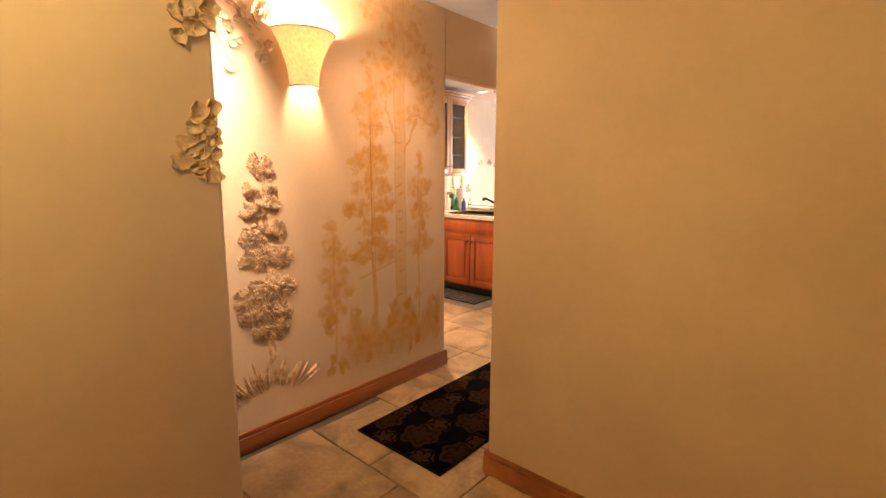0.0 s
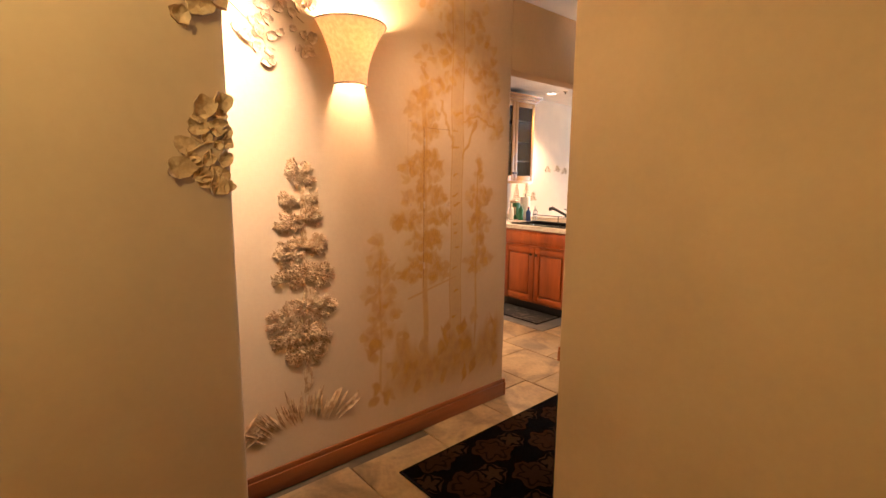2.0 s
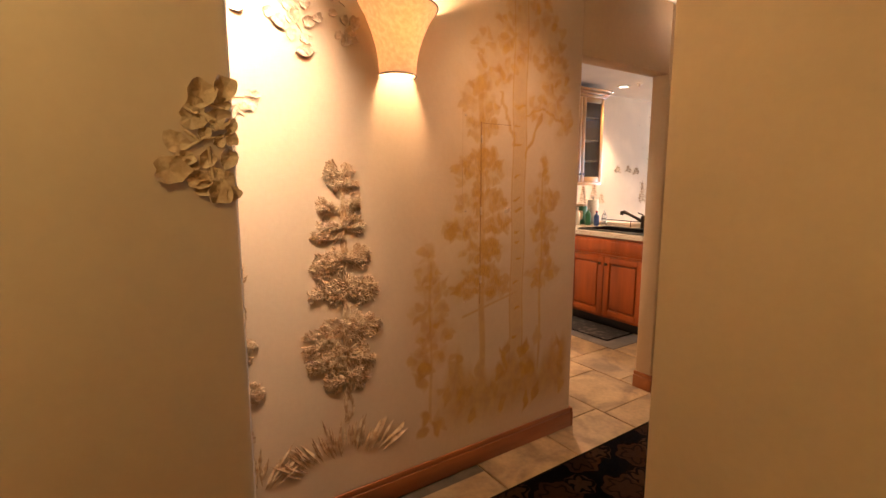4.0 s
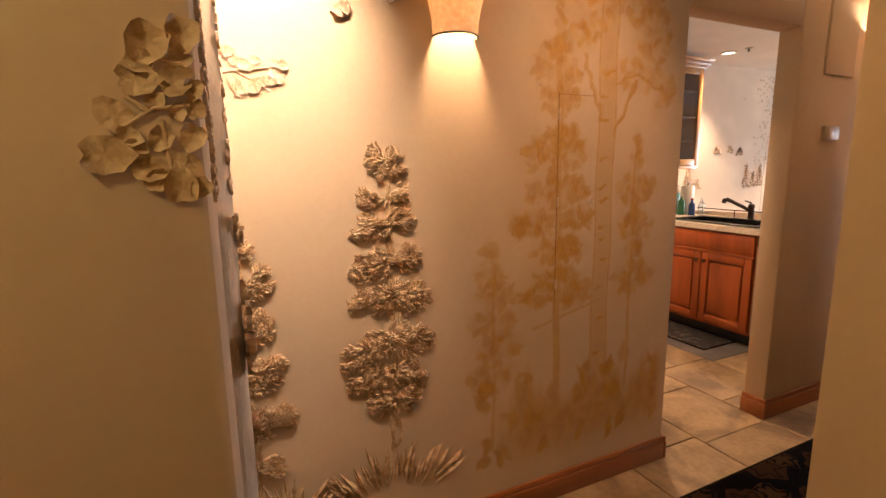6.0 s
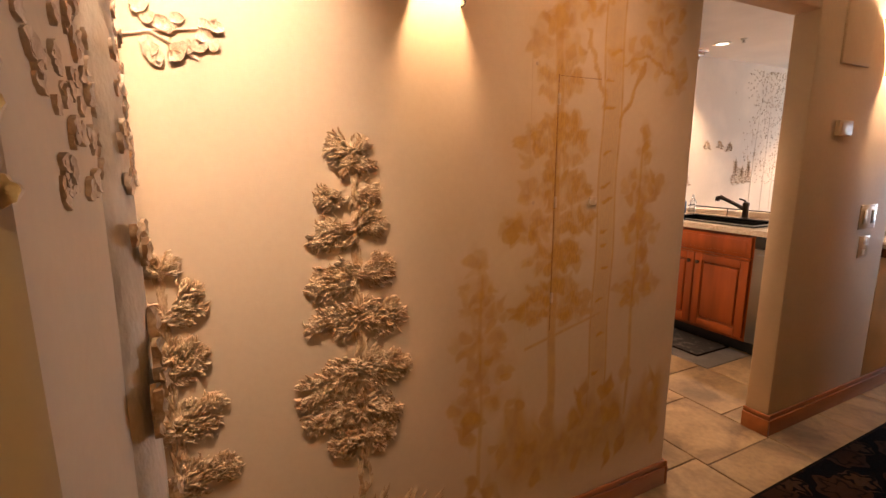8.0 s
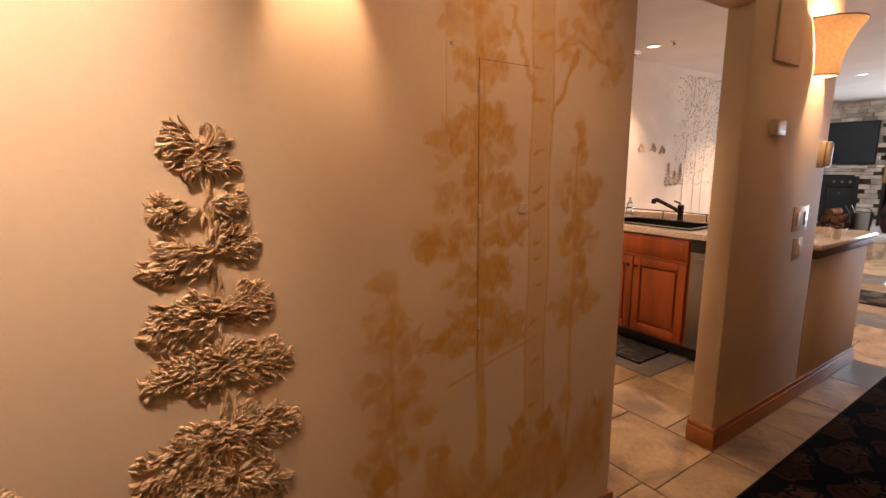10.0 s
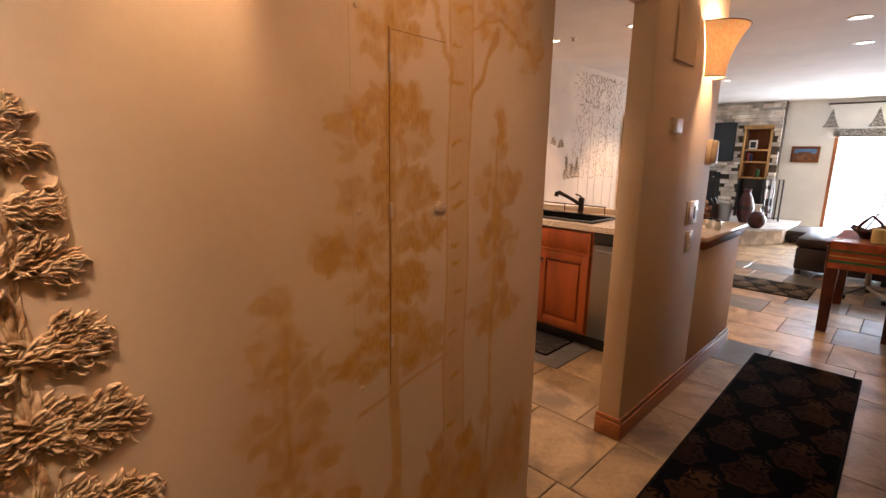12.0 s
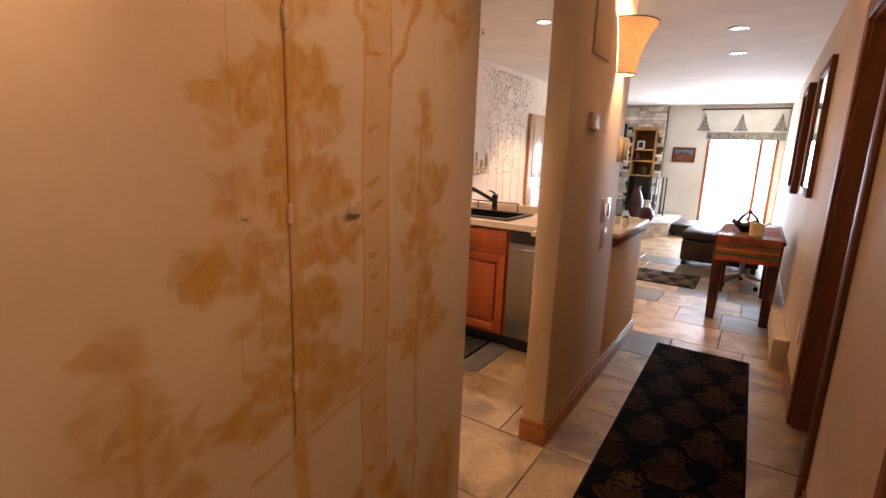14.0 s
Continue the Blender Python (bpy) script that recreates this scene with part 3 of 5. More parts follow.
# ---- living room ----
tb = thing("console_table", "red-brown wooden console table against the hall wall", "table", (0, 0, 0))
TX0, TX1, TY0, TY1 = -1.95, -1.46, 6.6, 7.75
part("top", boxes((TX0 - 0.02, TX1 + 0.02, TY0 - 0.03, TY1 + 0.03, 0.725, 0.76), bevel=0.006), REDWOOD, tb)
part("apron", boxes((TX0 + 0.02, TX1 - 0.02, TY0 + 0.02, TY0 + 0.045, 0.6, 0.724), (TX0 + 0.02, TX1 - 0.02, TY1 - 0.045, TY1 - 0.02, 0.6, 0.724),
                    (TX0 + 0.02, TX0 + 0.045, TY0 + 0.045, TY1 - 0.045, 0.6, 0.724), (TX1 - 0.045, TX1 - 0.02, TY0 + 0.045, TY1 - 0.045, 0.6, 0.724)), REDWOOD, tb)
for x in (TX0, TX1 - 0.085):
    for y in (TY0, TY1 - 0.085):
        leg = boxes((x, x + 0.095, y, y + 0.095, 0.0, 0.724), bevel=0.008)
        for v in leg.verts:
            if v.co.z < 0.3:
                v.co.x, v.co.y = x + 0.0475 + (v.co.x - x - 0.0475) * 0.72, y + 0.0475 + (v.co.y - y - 0.0475) * 0.72
        part("leg", leg, REDWOOD, tb)

ot = thing("ottoman", "dark brown leather ottoman on the living room tiles", "ottoman", (-2.0, 9.28, 0))
part("body", boxes((-0.45, 0.45, -0.4, 0.4, 0.06, 0.34), bevel=0.03), LEATHER, ot)
part("cushion", boxes((-0.46, 0.46, -0.41, 0.41, 0.342, 0.46), bevel=0.04), LEATHER, ot)
for x in (-0.4, 0.4):
    for y in (-0.35, 0.35):
        part("foot", boxes((x - 0.03, x + 0.03, y - 0.03, y + 0.03, 0, 0.06), bevel=0.005), BLACK, ot)

w = tagged(new("window_1"), "tall glazed patio door with wooden frame, bright outside", "window", kind="structure")
part("frame", boxes((WX0, WX0 + 0.05, END + 0.01, END + 0.1, WZ0, WZ1), (WX1 - 0.05, WX1, END + 0.01, END + 0.1, WZ0, WZ1), (WX0 + 0.05, WX1 - 0.05, END + 0.01, END + 0.1, WZ1 - 0.05, WZ1), (WX0 + 0.05, WX1 - 0.05, END + 0.01, END + 0.1, WZ0, WZ0 + 0.05)), OAK, w)
part("mullion", boxes((-1.78, -1.73, END + 0.02, END + 0.09, WZ0 + 0.05, WZ1 - 0.05)), OAK, w)
pane = part("pane", boxes((WX0 + 0.05, WX1 - 0.05, END + 0.05, END + 0.056, WZ0 + 0.05, WZ1 - 0.05)), GLASS, w)
pane.visible_shadow = False
# Emissive sheet: the glare of the blown-out view is put into its material.
BACKDROP_GLOW = glow("backdrop_glow", (0.95, 0.98, 1.0), 9.0)
solid("backdrop", boxes((-40, 36, 70, 70.1, -12, 18)), BACKDROP_GLOW, "glowing sheet standing in for the overexposed view outside the window", "backdrop", kind="structure")
solid("ground", boxes((-60, 60, END + 0.17, 15.5, -0.3, -0.1)), surface("snow", (0.85, 0.87, 0.9), 0.8), "pale snowy ground outside", "ground", kind="structure")


# ---- relief trees and leaves ----
def spindle(bm, at, along, up, length, width, height):
    """A small plaster stroke: a pointed, faceted daub."""
    side = up.cross(along).normalized()
    tip, tail = bm.verts.new(at + along * length * 0.55), bm.verts.new(at - along * length * 0.45)
    m = at + along * length * 0.1
    a, b = bm.verts.new(m + side * width), bm.verts.new(m - side * width)
    top, low = bm.verts.new(m + up * height), bm.verts.new(m - up * 0.006)
    for p, q in ((a, top), (top, b), (b, low), (low, a)):
        bm.faces.new((tip, p, q))
        bm.faces.new((tail, q, p))


def finger(bm, at, along, out, length, width, height, bend):
    """A curved finger of pressed plaster: low and round, thickest in the middle, blunt at its tip."""
    side = out.cross(along).normalized()
    rows = []
    for k in range(5):
        f = k / 4
        p = at + along * (f - 0.4) * length + side * bend * length * math.sin(math.pi * f)
        w, h = width * (0.5, 0.9, 1.0, 0.85, 0.35)[k], height * (0.35, 0.85, 1.0, 0.9, 0.3)[k]
        rows.append([bm.verts.new(p + side * u * w + out * v) for u, v in ((-1, -0.006), (-0.55, h * 0.8), (0.1, h), (0.7, h * 0.7), (1, -0.006))])
    for a, b in zip(rows, rows[1:]):
        for i in range(4):
            bm.faces.new((a[i], a[i + 1], b[i + 1], b[i]))
    bm.faces.new(rows[0])
    bm.faces.new(rows[-1][::-1])


def conifer(origin, right, tiers, trunk, seed, dense=1.0, label=""):
    """A sculpted plaster conifer on a wall. tiers are (root height, depth, left reach, left tip height, right reach, right tip height)."""
    rnd = random.Random(seed)
    out = right.cross(Vector((0, 0, 1)))
    o, zz = Vector(origin), Vector((0, 0, 1))
    z0, z1 = trunk
    tree = thing("relief_tree", label, "wall relief")
    bm = bmesh.new()
    for k in range(70):
        f = k / 70
        half = 0.017 - 0.008 * f
        for _ in range(3):
            at = o + right * rnd.uniform(-half, half) + zz * (z0 + (z1 - z0) * f) + out * 0.002
            finger(bm, at, (zz + right * rnd.uniform(-0.25, 0.25)).normalized(), out, rnd.uniform(0.03, 0.05), rnd.uniform(0.004, 0.007), rnd.uniform(0.004, 0.008), rnd.uniform(-0.1, 0.1))
    part("trunk", bm, RELIEF, tree, sharp=60)
    for z, h, left, zl, rgt, zr in tiers:
        for s, reach, tip in ((-1, left, zl), (1, rgt, zr)):
            if reach <= 0.02:
                continue
            bm = bmesh.new()
            # each bough is a row of tufts; the fingers of a tuft fan outwards from its root
            slope = math.atan2(tip - z, reach)
            for _ in range(int(dense * (5 + 800 * reach * h))):
                d0, lift = (rnd.uniform(-0.12, 0.2) if rnd.random() < 0.3 else rnd.uniform(0.0, 0.76)), rnd.uniform(-1, 1)
                root = o + right * (s * reach * d0) + zz * (z + (tip - z) * d0 + lift * h * 0.23 * (1 - 0.5 * max(d0, 0)))
                a0 = slope + lift * 0.45 + rnd.gauss(0, 0.16)
                span = min(0.085, max(0.028, reach * (1 - d0) * 1.02)) * (1 - 0.4 * abs(lift))
                for _ in range(int(13 + 250 * span)):
                    f = rnd.random() ** 0.7
                    ang = a0 + rnd.gauss(0, 0.26)
                    at = root + (right * s * math.cos(ang) + zz * math.sin(ang)) * span * f + out * (0.008 * (1 - f) * (1 - 0.4 * abs(lift)) + rnd.uniform(-0.003, 0.004))
                    ang += rnd.gauss(0, 0.25)
                    along = (right * s * math.cos(ang) + zz * math.sin(ang) + out * rnd.uniform(-0.05, 0.28)).normalized()
                    finger(bm, at, along, out, rnd.uniform(0.011, 0.026), rnd.uniform(0.0024, 0.0038), rnd.uniform(0.0045, 0.0105), rnd.uniform(-0.35, 0.35))
            part("bough", bm, RELIEF, tree, sharp=100)
    return tree


def tuft(origin, right, width, height, count, seed, label):
    """A fan of plaster grass blades."""
    rnd = random.Random(seed)
    out = right.cross(Vector((0, 0, 1)))
    bm = bmesh.new()
    for _ in range(count):
        u = rnd.uniform(-1, 1)
        ang = math.pi / 2 - u * 0.95 + rnd.gauss(0, 0.12)
        along = (right * math.cos(ang) + Vector((0, 0, 1)) * math.sin(ang)).normalized()
        size = height * rnd.uniform(0.45, 0.8)
        at = Vector(origin) + right * u * width * 0.6 + along * size * rnd.uniform(0.3, 0.8) + out * rnd.uniform(0.001, 0.008)
        at.z += 0.02 * rnd.random() - 0.06 * u * u * height / 0.2
        spindle(bm, at, along, out, size, 0.0075, rnd.uniform(0.005, 0.012))
    return solid("relief_grass", bm, RELIEF, label, "wall relief", smooth=False)


def leaf(bm, at, right, out, size, turn, rnd, flat=1.0):
    """A heart-shaped plaster aspen leaf: pointed tip, creased along its rib, the rim curled off the wall and closed back to it."""
    zz = right.cross(out) * -1
    n = 16
    ph, curl, fold = rnd.uniform(0, 6.28), rnd.uniform(0.15, 0.42), rnd.uniform(0.1, 0.3)
    rings = []
    for scale in (0.28, 0.62, 0.9, 1.0, 0.97):
        ring = []
        for i in range(n):
            a = 2 * math.pi * i / n
            r = 0.80 + 0.10 * math.cos(2 * a) + 0.22 * math.exp(-(min(a, 2 * math.pi - a) / 0.30) ** 2) - 0.34 * math.exp(-((a - math.pi) / 0.42) ** 2)
            r *= 1 + 0.05 * math.sin(7 * a + ph)
            u, v = r * math.cos(a) * scale, r * math.sin(a) * scale * 1.02
            lift = (0.10 + fold * abs(v) + curl * scale ** 3 * (0.55 + 0.45 * math.sin(a * 2 + ph)) + 0.11 * math.sin(a * 5 + ph) * scale) * size * flat
            if scale == 0.97:
                lift = -0.004
            p = right * ((u * math.cos(turn) - v * math.sin(turn)) * size) + zz * ((u * math.sin(turn) + v * math.cos(turn)) * size)
            ring.append(bm.verts.new(at + p + out * lift))
        rings.append(ring)
    c = bm.verts.new(at + out * 0.10 * size)
    for i in range(n):
        j = (i + 1) % n
        bm.faces.new((c, rings[0][i], rings[0][j]))
        for a, b in zip(rings, rings[1:]):
            bm.faces.new((a[i], b[i], b[j], a[j]))


def spray(spots, stems, right, out, label, seed, flat=1.0):
    """One branch of plaster leaves: its leaves and its stems in one sculpted piece."""
    rnd = random.Random(seed)
    br = thing("relief_branch", label, "wall relief")
    bm = bmesh.new()
    for p, size in spots:
        leaf(bm, Vector(p), right, out, size, rnd.uniform(-math.pi, math.pi), rnd, flat)
    part("leaves", bm, LEAFPL, br, sharp=70)["kind"] = "stuff"
    for s in stems:
        part("stem", tube([Vector(p) + out * 0.003 for p in s], 0.0032, 8), LEAFPL, br)


LEAFPL = surface("leaf_plaster", (0.64, 0.47, 0.32), 0.65, 0.2, 30, 150, 0.4, 0.004, second=(0.50, 0.34, 0.21))
BARK = surface("bark_plaster", (0.70, 0.54, 0.38), 0.7, 0.15, 16, 110, 0.5, 0.005, second=(0.56, 0.42, 0.28), stretch=(1, 1, 0.5))
YP, XP, XM = Vector((0, 1, 0)), Vector((1, 0, 0)), Vector((-1, 0, 0))

# tall conifer under the sconce
conifer((WEST, 1.768, 0), YP, [(1.425, 0.075, 0.075, 1.435, 0.035, 1.445), (1.40, 0.05, 0.03, 1.38, 0.045, 1.39), (1.325, 0.085, 0.10, 1.303, 0.07, 1.315), (1.225, 0.085, 0.128, 1.195, 0.085, 1.245),
                                (1.10, 0.09, 0.138, 1.068, 0.112, 1.105), (0.975, 0.10, 0.145, 0.955, 0.142, 0.968), (0.825, 0.125, 0.195, 0.765, 0.152, 0.81), (0.715, 0.105, 0.175, 0.69, 0.125, 0.655), (0.615, 0.09, 0.10, 0.61, 0.10, 0.6)],
        (0.43, 1.44), 11, 1.0, "sculpted plaster conifer relief, brown glazed, on the hall wall")
tuft((WEST, 1.745, 0.285), YP, 0.3, 0.17, 90, 5, "sculpted plaster grass at the conifer's foot")
conifer((WEST, 1.305, 0), YP, [(1.16, 0.08, 0.035, 1.18, 0.04, 1.19), (1.055, 0.09, 0.04, 1.06, 0.09, 1.112), (0.92, 0.095, 0.04, 0.92, 0.09, 0.975), (0.765, 0.095, 0.04, 0.77, 0.115, 0.822), (0.61, 0.11, 0.04, 0.61, 0.135, 0.645), (0.47, 0.1, 0.04, 0.47, 0.09, 0.47)],
        (0.3, 1.19), 12, 1.1, "sculpted plaster half conifer in the inner corner")
tuft((WEST, 1.40, 0.27), YP, 0.09, 0.17, 30, 6, "sculpted plaster grass in the inner corner")

# leaves on the entry wall, by the corner
rnd = random.Random(8)
LOW = [(1.205, 1.572, 0.040), (1.247, 1.587, 0.034), (1.184, 1.522, 0.035), (1.228, 1.521, 0.032), (1.253, 1.515, 0.02), (1.157, 1.474, 0.033), (1.139, 1.424, 0.042), (1.208, 1.447, 0.024), (1.186, 1.407, 0.03),
       (1.247, 1.450, 0.027), (1.252, 1.485, 0.022), (1.226, 1.378, 0.035), (1.252, 1.38, 0.022), (1.222, 1.415, 0.022), (1.168, 1.448, 0.022), (1.193, 1.545, 0.024), (1.236, 1.552, 0.022), (1.205, 1.497, 0.02), (1.176, 1.43, 0.024), (1.24, 1.41, 0.022), (1.2, 1.39, 0.024), (1.23, 1.48, 0.018)]
spray([((LEFT + 0.001, y + 0.009, z), size * 0.86) for y, z, size in LOW],
      [[(LEFT, 1.255, 1.545), (LEFT, 1.22, 1.55), (LEFT, 1.19, 1.57)], [(LEFT, 1.255, 1.49), (LEFT, 1.21, 1.485), (LEFT, 1.16, 1.45)], [(LEFT, 1.205, 1.48), (LEFT, 1.18, 1.50)], [(LEFT, 1.22, 1.47), (LEFT, 1.225, 1.40)]],
      YP, XP, "branch of sculpted plaster aspen leaves on the entry wall", 21, 0.8)
rnd = random.Random(8)
spray([((LEFT + 0.001, 1.145 + 0.125 * rnd.random(), 1.76 + 0.5 * rnd.random()), rnd.uniform(0.022, 0.034)) for _ in range(26)],
      [[(LEFT, 1.25, 1.95), (LEFT, 1.17, 2.05), (LEFT, 1.1, 2.1)]], YP, XP, "upper branch of plaster aspen leaves on the entry wall", 22)

# aspen trunk on the return
tr = thing("relief_aspen", "sculpted plaster aspen trunk with leaves on the wall's return", "wall relief")
bm = bmesh.new()
RET = 1.27
rings = []
for k in range(40):
    z = CEIL * k / 39
    cx = -2.18 + 0.05 * math.sin(z * 1.7 + 0.4)
    wdt = 0.092 - 0.012 * z + 0.006 * math.sin(z * 9)
    ring = []
    for i in range(11):
        a = math.pi * i / 10
        lump = 1 + 0.10 * noise.noise(Vector((i * 0.7, z * 9, 2)))
        ring.append(bm.verts.new((cx + wdt * math.cos(a) * lump, RET - 0.002 + 0.036 * math.sin(a) * lump, z)))
    rings.append(ring)
for a, b in zip(rings, rings[1:]):
    for i in range(10):
        bm.faces.new((a[i], a[i + 1], b[i + 1], b[i]))
part("trunk", bm, BARK, tr)
for kx, kz, kr in ((-2.15, 1.25, 0.055), (-2.13, 1.03, 0.085), (-2.15, 0.72, 0.05)):
    bm = bmesh.new()
    for _ in range(10):
        leaf(bm, Vector((kx + rnd.uniform(-kr, kr), RET + rnd.uniform(0.034, 0.046), kz + rnd.uniform(-kr, kr))), XM, YP, kr * 0.42, rnd.uniform(-3, 3), rnd, 0.7)
    part("knot", bm, RELIEF, tr, "rough curled bark knot")["kind"] = "stuff"
bm = bmesh.new()
for _ in range(420):
    z = 1.36 + 1.0 * rnd.random()
    x = rnd.uniform(-2.34, -1.72) if z > 1.46 else rnd.uniform(-2.3, -1.85)
    leaf(bm, Vector((x, RET + rnd.uniform(0.001, 0.005) + (0.03 if abs(x + 2.17) < 0.06 else 0), z)), XM, YP, rnd.uniform(0.013, 0.024), rnd.uniform(-3, 3), rnd, 0.45)
part("leaves", bm, LEAFPL, tr, sharp=70)["kind"] = "stuff"

# branches on the hall wall beside the sconce
spray([((WEST + 0.005, 1.31 + 0.17 * u + rnd.uniform(-0.012, 0.012), 1.675 + 0.015 * u + rnd.uniform(-0.075, 0.075) * (1 - 0.5 * u)), rnd.uniform(0.014, 0.023)) for u in [rnd.random() for _ in range(22)]],
      [[(WEST, 1.27, 1.655), (WEST, 1.36, 1.675), (WEST, 1.48, 1.69)], [(WEST, 1.34, 1.672), (WEST, 1.40, 1.64), (WEST, 1.43, 1.62)]], YP, XP, "plaster aspen branch beside the inner corner", 24, 0.5)
high = []
for _ in range(95):
    u, v = rnd.random(), rnd.random()
    y, z = 1.31 + 0.53 * u, 1.84 + 0.16 * abs(u - 0.68) / 0.62 + 0.45 * v
    high.append(((WEST + 0.005, y, min(z, CEIL - 0.05)), rnd.uniform(0.018, 0.03)))
spray(high, [[(WEST, 1.28, 2.2), (WEST, 1.45, 2.1), (WEST, 1.6, 1.98), (WEST, 1.68, 1.86)], [(WEST, 1.3, 2.3), (WEST, 1.55, 2.2), (WEST, 1.8, 2.04)]], YP, XP, "spreading plaster aspen branch beside the sconce", 25, 0.85)


# ---- painted mural ----
def paint_amount(Y, Z):
    """How much ochre wash lies at each place of the wall."""
    g = np.random.RandomState(3)
    amount = np.zeros_like(Y)
    warp_y = 0.012 * np.sin(Y * 61 + Z * 23) + 0.009 * np.sin(Z * 83 - Y * 37)
    warp_z = 0.012 * np.sin(Z * 57 - Y * 31) + 0.008 * np.sin(Y * 97 + Z * 11)
    y, z = Y + warp_y * 0.5, Z + warp_z * 0.5

    def blot(cy, cz, ry, rz, strength=0.5, soft=0.22, ang=None):
        nonlocal amount
        ang = g.uniform(-0.6, 0.6) if ang is None else ang
        a, b = (y - cy) * math.cos(ang) + (z - cz) * math.sin(ang), (z - cz) * math.cos(ang) - (y - cy) * math.sin(ang)
        d = np.sqrt((a / ry) ** 2 + (b / rz * (1 + 0.5 * np.clip(a / ry, -1, 1))) ** 2)
        cover = np.clip((1 + soft - d) / (2 * soft), 0, 1)
        amount = np.maximum(amount, strength * cover) + 0.16 * strength * cover * (amount < 0.8)

    def clump(cy, cz, wy, hz, count, strength):
        """A pad of foliage: a thin wash, then leaf dabs that point outwards from its middle."""
        blot(cy, cz, wy * 1.05, hz * 1.3, strength * 0.42, 0.45, 0.0)
        for _ in range(int(count * 1.25)):
            a, d = g.uniform(0, 2 * math.pi), math.sqrt(g.uniform(0, 1))
            u, v = wy * d * math.cos(a), 1.2 * hz * d * math.sin(a)
            lean = math.atan2(v * 1.6 - 0.1 * hz, u) + g.normal(0, 0.7)
            blot(cy + u, cz + v - 0.15 * hz * d * d, g.uniform(0.017, 0.03), g.uniform(0.012, 0.02), strength * g.uniform(0.45, 1.0), ang=lean)

    def stem(cy, w, z0, z1, strength, lean=0.0):
        nonlocal amount
        c = cy + lean * (Z - z0) / (z1 - z0) + 0.004 * np.sin(Z * 13)
        inside = np.clip((w - np.abs(Y - c)) / 0.008, 0, 1) * ((Z > z0) & (Z < z1))
        amount = np.maximum(amount, strength * inside)

    # ground wash
    top = 0.56 + 0.05 * np.sin(Y * 17) + 0.035 * np.sin(Y * 41 + 1) + 0.02 * np.sin(Y * 90)
    wash = np.clip((top - Z) / 0.12, 0, 1) * np.clip((Z - 0.16) / 0.16, 0, 1) * np.clip((Y - 2.12) / 0.2, 0, 1) * np.clip((3.09 - Y) / 0.06, 0, 1)
    amount = np.maximum(amount, 0.62 * wash)
    for _ in range(60):
        blot(g.uniform(2.08, 3.04), g.uniform(0.24, 0.6), g.uniform(0.012, 0.03), g.uniform(0.02, 0.06), g.uniform(0.35, 0.7))
    # small tree
    stem(2.165, 0.012, 0.3, 1.05, 0.5)
    for cy, cz, w, h, n in ((2.155, 1.09, 0.035, 0.035, 9), (2.15, 1.01, 0.065, 0.03, 14), (2.175, 0.93, 0.09, 0.04, 22), (2.16, 0.83, 0.10, 0.04, 24), (2.19, 0.73, 0.11, 0.045, 28), (2.18, 0.61, 0.12, 0.05, 30)):
        clump(cy, cz, w, h, n, 0.48)
    # main tree
    stem(2.462, 0.021, 0.33, 1.85, 0.55, -0.02)
    for cy, cz, w, h, n in ((2.43, 1.77, 0.11, 0.07, 34), (2.45, 1.655, 0.10, 0.045, 22), (2.43, 1.455, 0.155, 0.06, 60), (2.47, 1.525, 0.07, 0.03, 14), (2.45, 1.31, 0.145, 0.05, 48), (2.335, 1.195, 0.105, 0.04, 34),
                            (2.55, 1.20, 0.07, 0.04, 20), (2.465, 1.08, 0.125, 0.045, 44), (2.46, 0.965, 0.12, 0.035, 26), (2.36, 0.91, 0.085, 0.035, 24), (2.54, 0.90, 0.085, 0.05, 26)):
        clump(cy, cz, w, h, n, 0.6)
    # birch: pale trunk with dark edges, marks and a high crown
    for off in (-0.041, 0.041):
        stem(2.677 + off, 0.007, 0.45, CEIL, 0.95)
    stem(2.677, 0.039, 0.45, CEIL, 0.36)
    for cz in (0.62, 0.76, 0.9, 1.02, 1.1, 1.16, 1.27, 1.31, 1.42, 1.58, 1.66, 1.75):
        blot(2.677 + g.uniform(-0.02, 0.025), cz, 0.024, 0.006, 0.9, ang=g.uniform(-0.1, 0.35))
    for k in range(20):
        f = k / 19
        blot(2.72 + 0.10 * f, 1.52 + 0.2 * f, 0.007, 0.011, 0.6)
        blot(2.65 - 0.09 * f, 1.58 + 0.22 * f, 0.006, 0.011, 0.5)
        blot(2.72 + 0.25 * f, 1.72 + 0.03 * math.sin(f * 4), 0.014, 0.006, 0.55)
    for cy, cz, w, h, n in ((2.55, 2.0, 0.16, 0.1, 44), (2.74, 2.12, 0.22, 0.14, 70), (2.9, 1.92, 0.12, 0.12, 40), (2.8, 1.75, 0.16, 0.05, 26), (2.52, 1.86, 0.12, 0.05, 24), (2.98, 1.72, 0.05, 0.07, 14), (2.66, 2.32, 0.26, 0.1, 50)):
        clump(cy, cz, w, h, n, 0.55)
    # slim tree by the opening
    stem(2.842, 0.011, 0.4, 1.45, 0.6)
    for cz, w, h, n in ((1.485, 0.025, 0.035, 7), (1.43, 0.04, 0.03, 9), (1.31, 0.105, 0.05, 32), (1.225, 0.04, 0.03, 8), (1.15, 0.095, 0.05, 30), (1.06, 0.05, 0.03, 10), (0.93, 0.115, 0.065, 40)):
        clump(2.855, cz, w, h, n, 0.6)
    # fallen stem
    line = 0.77 + (Y - 2.34) * 0.24
    amount = np.maximum(amount, 0.6 * np.clip((0.008 - np.abs(Z - line)) / 0.006, 0, 1) * ((Y > 2.34) & (Y < 2.68)))
    return np.clip(amount * 1.15, 0, 1)


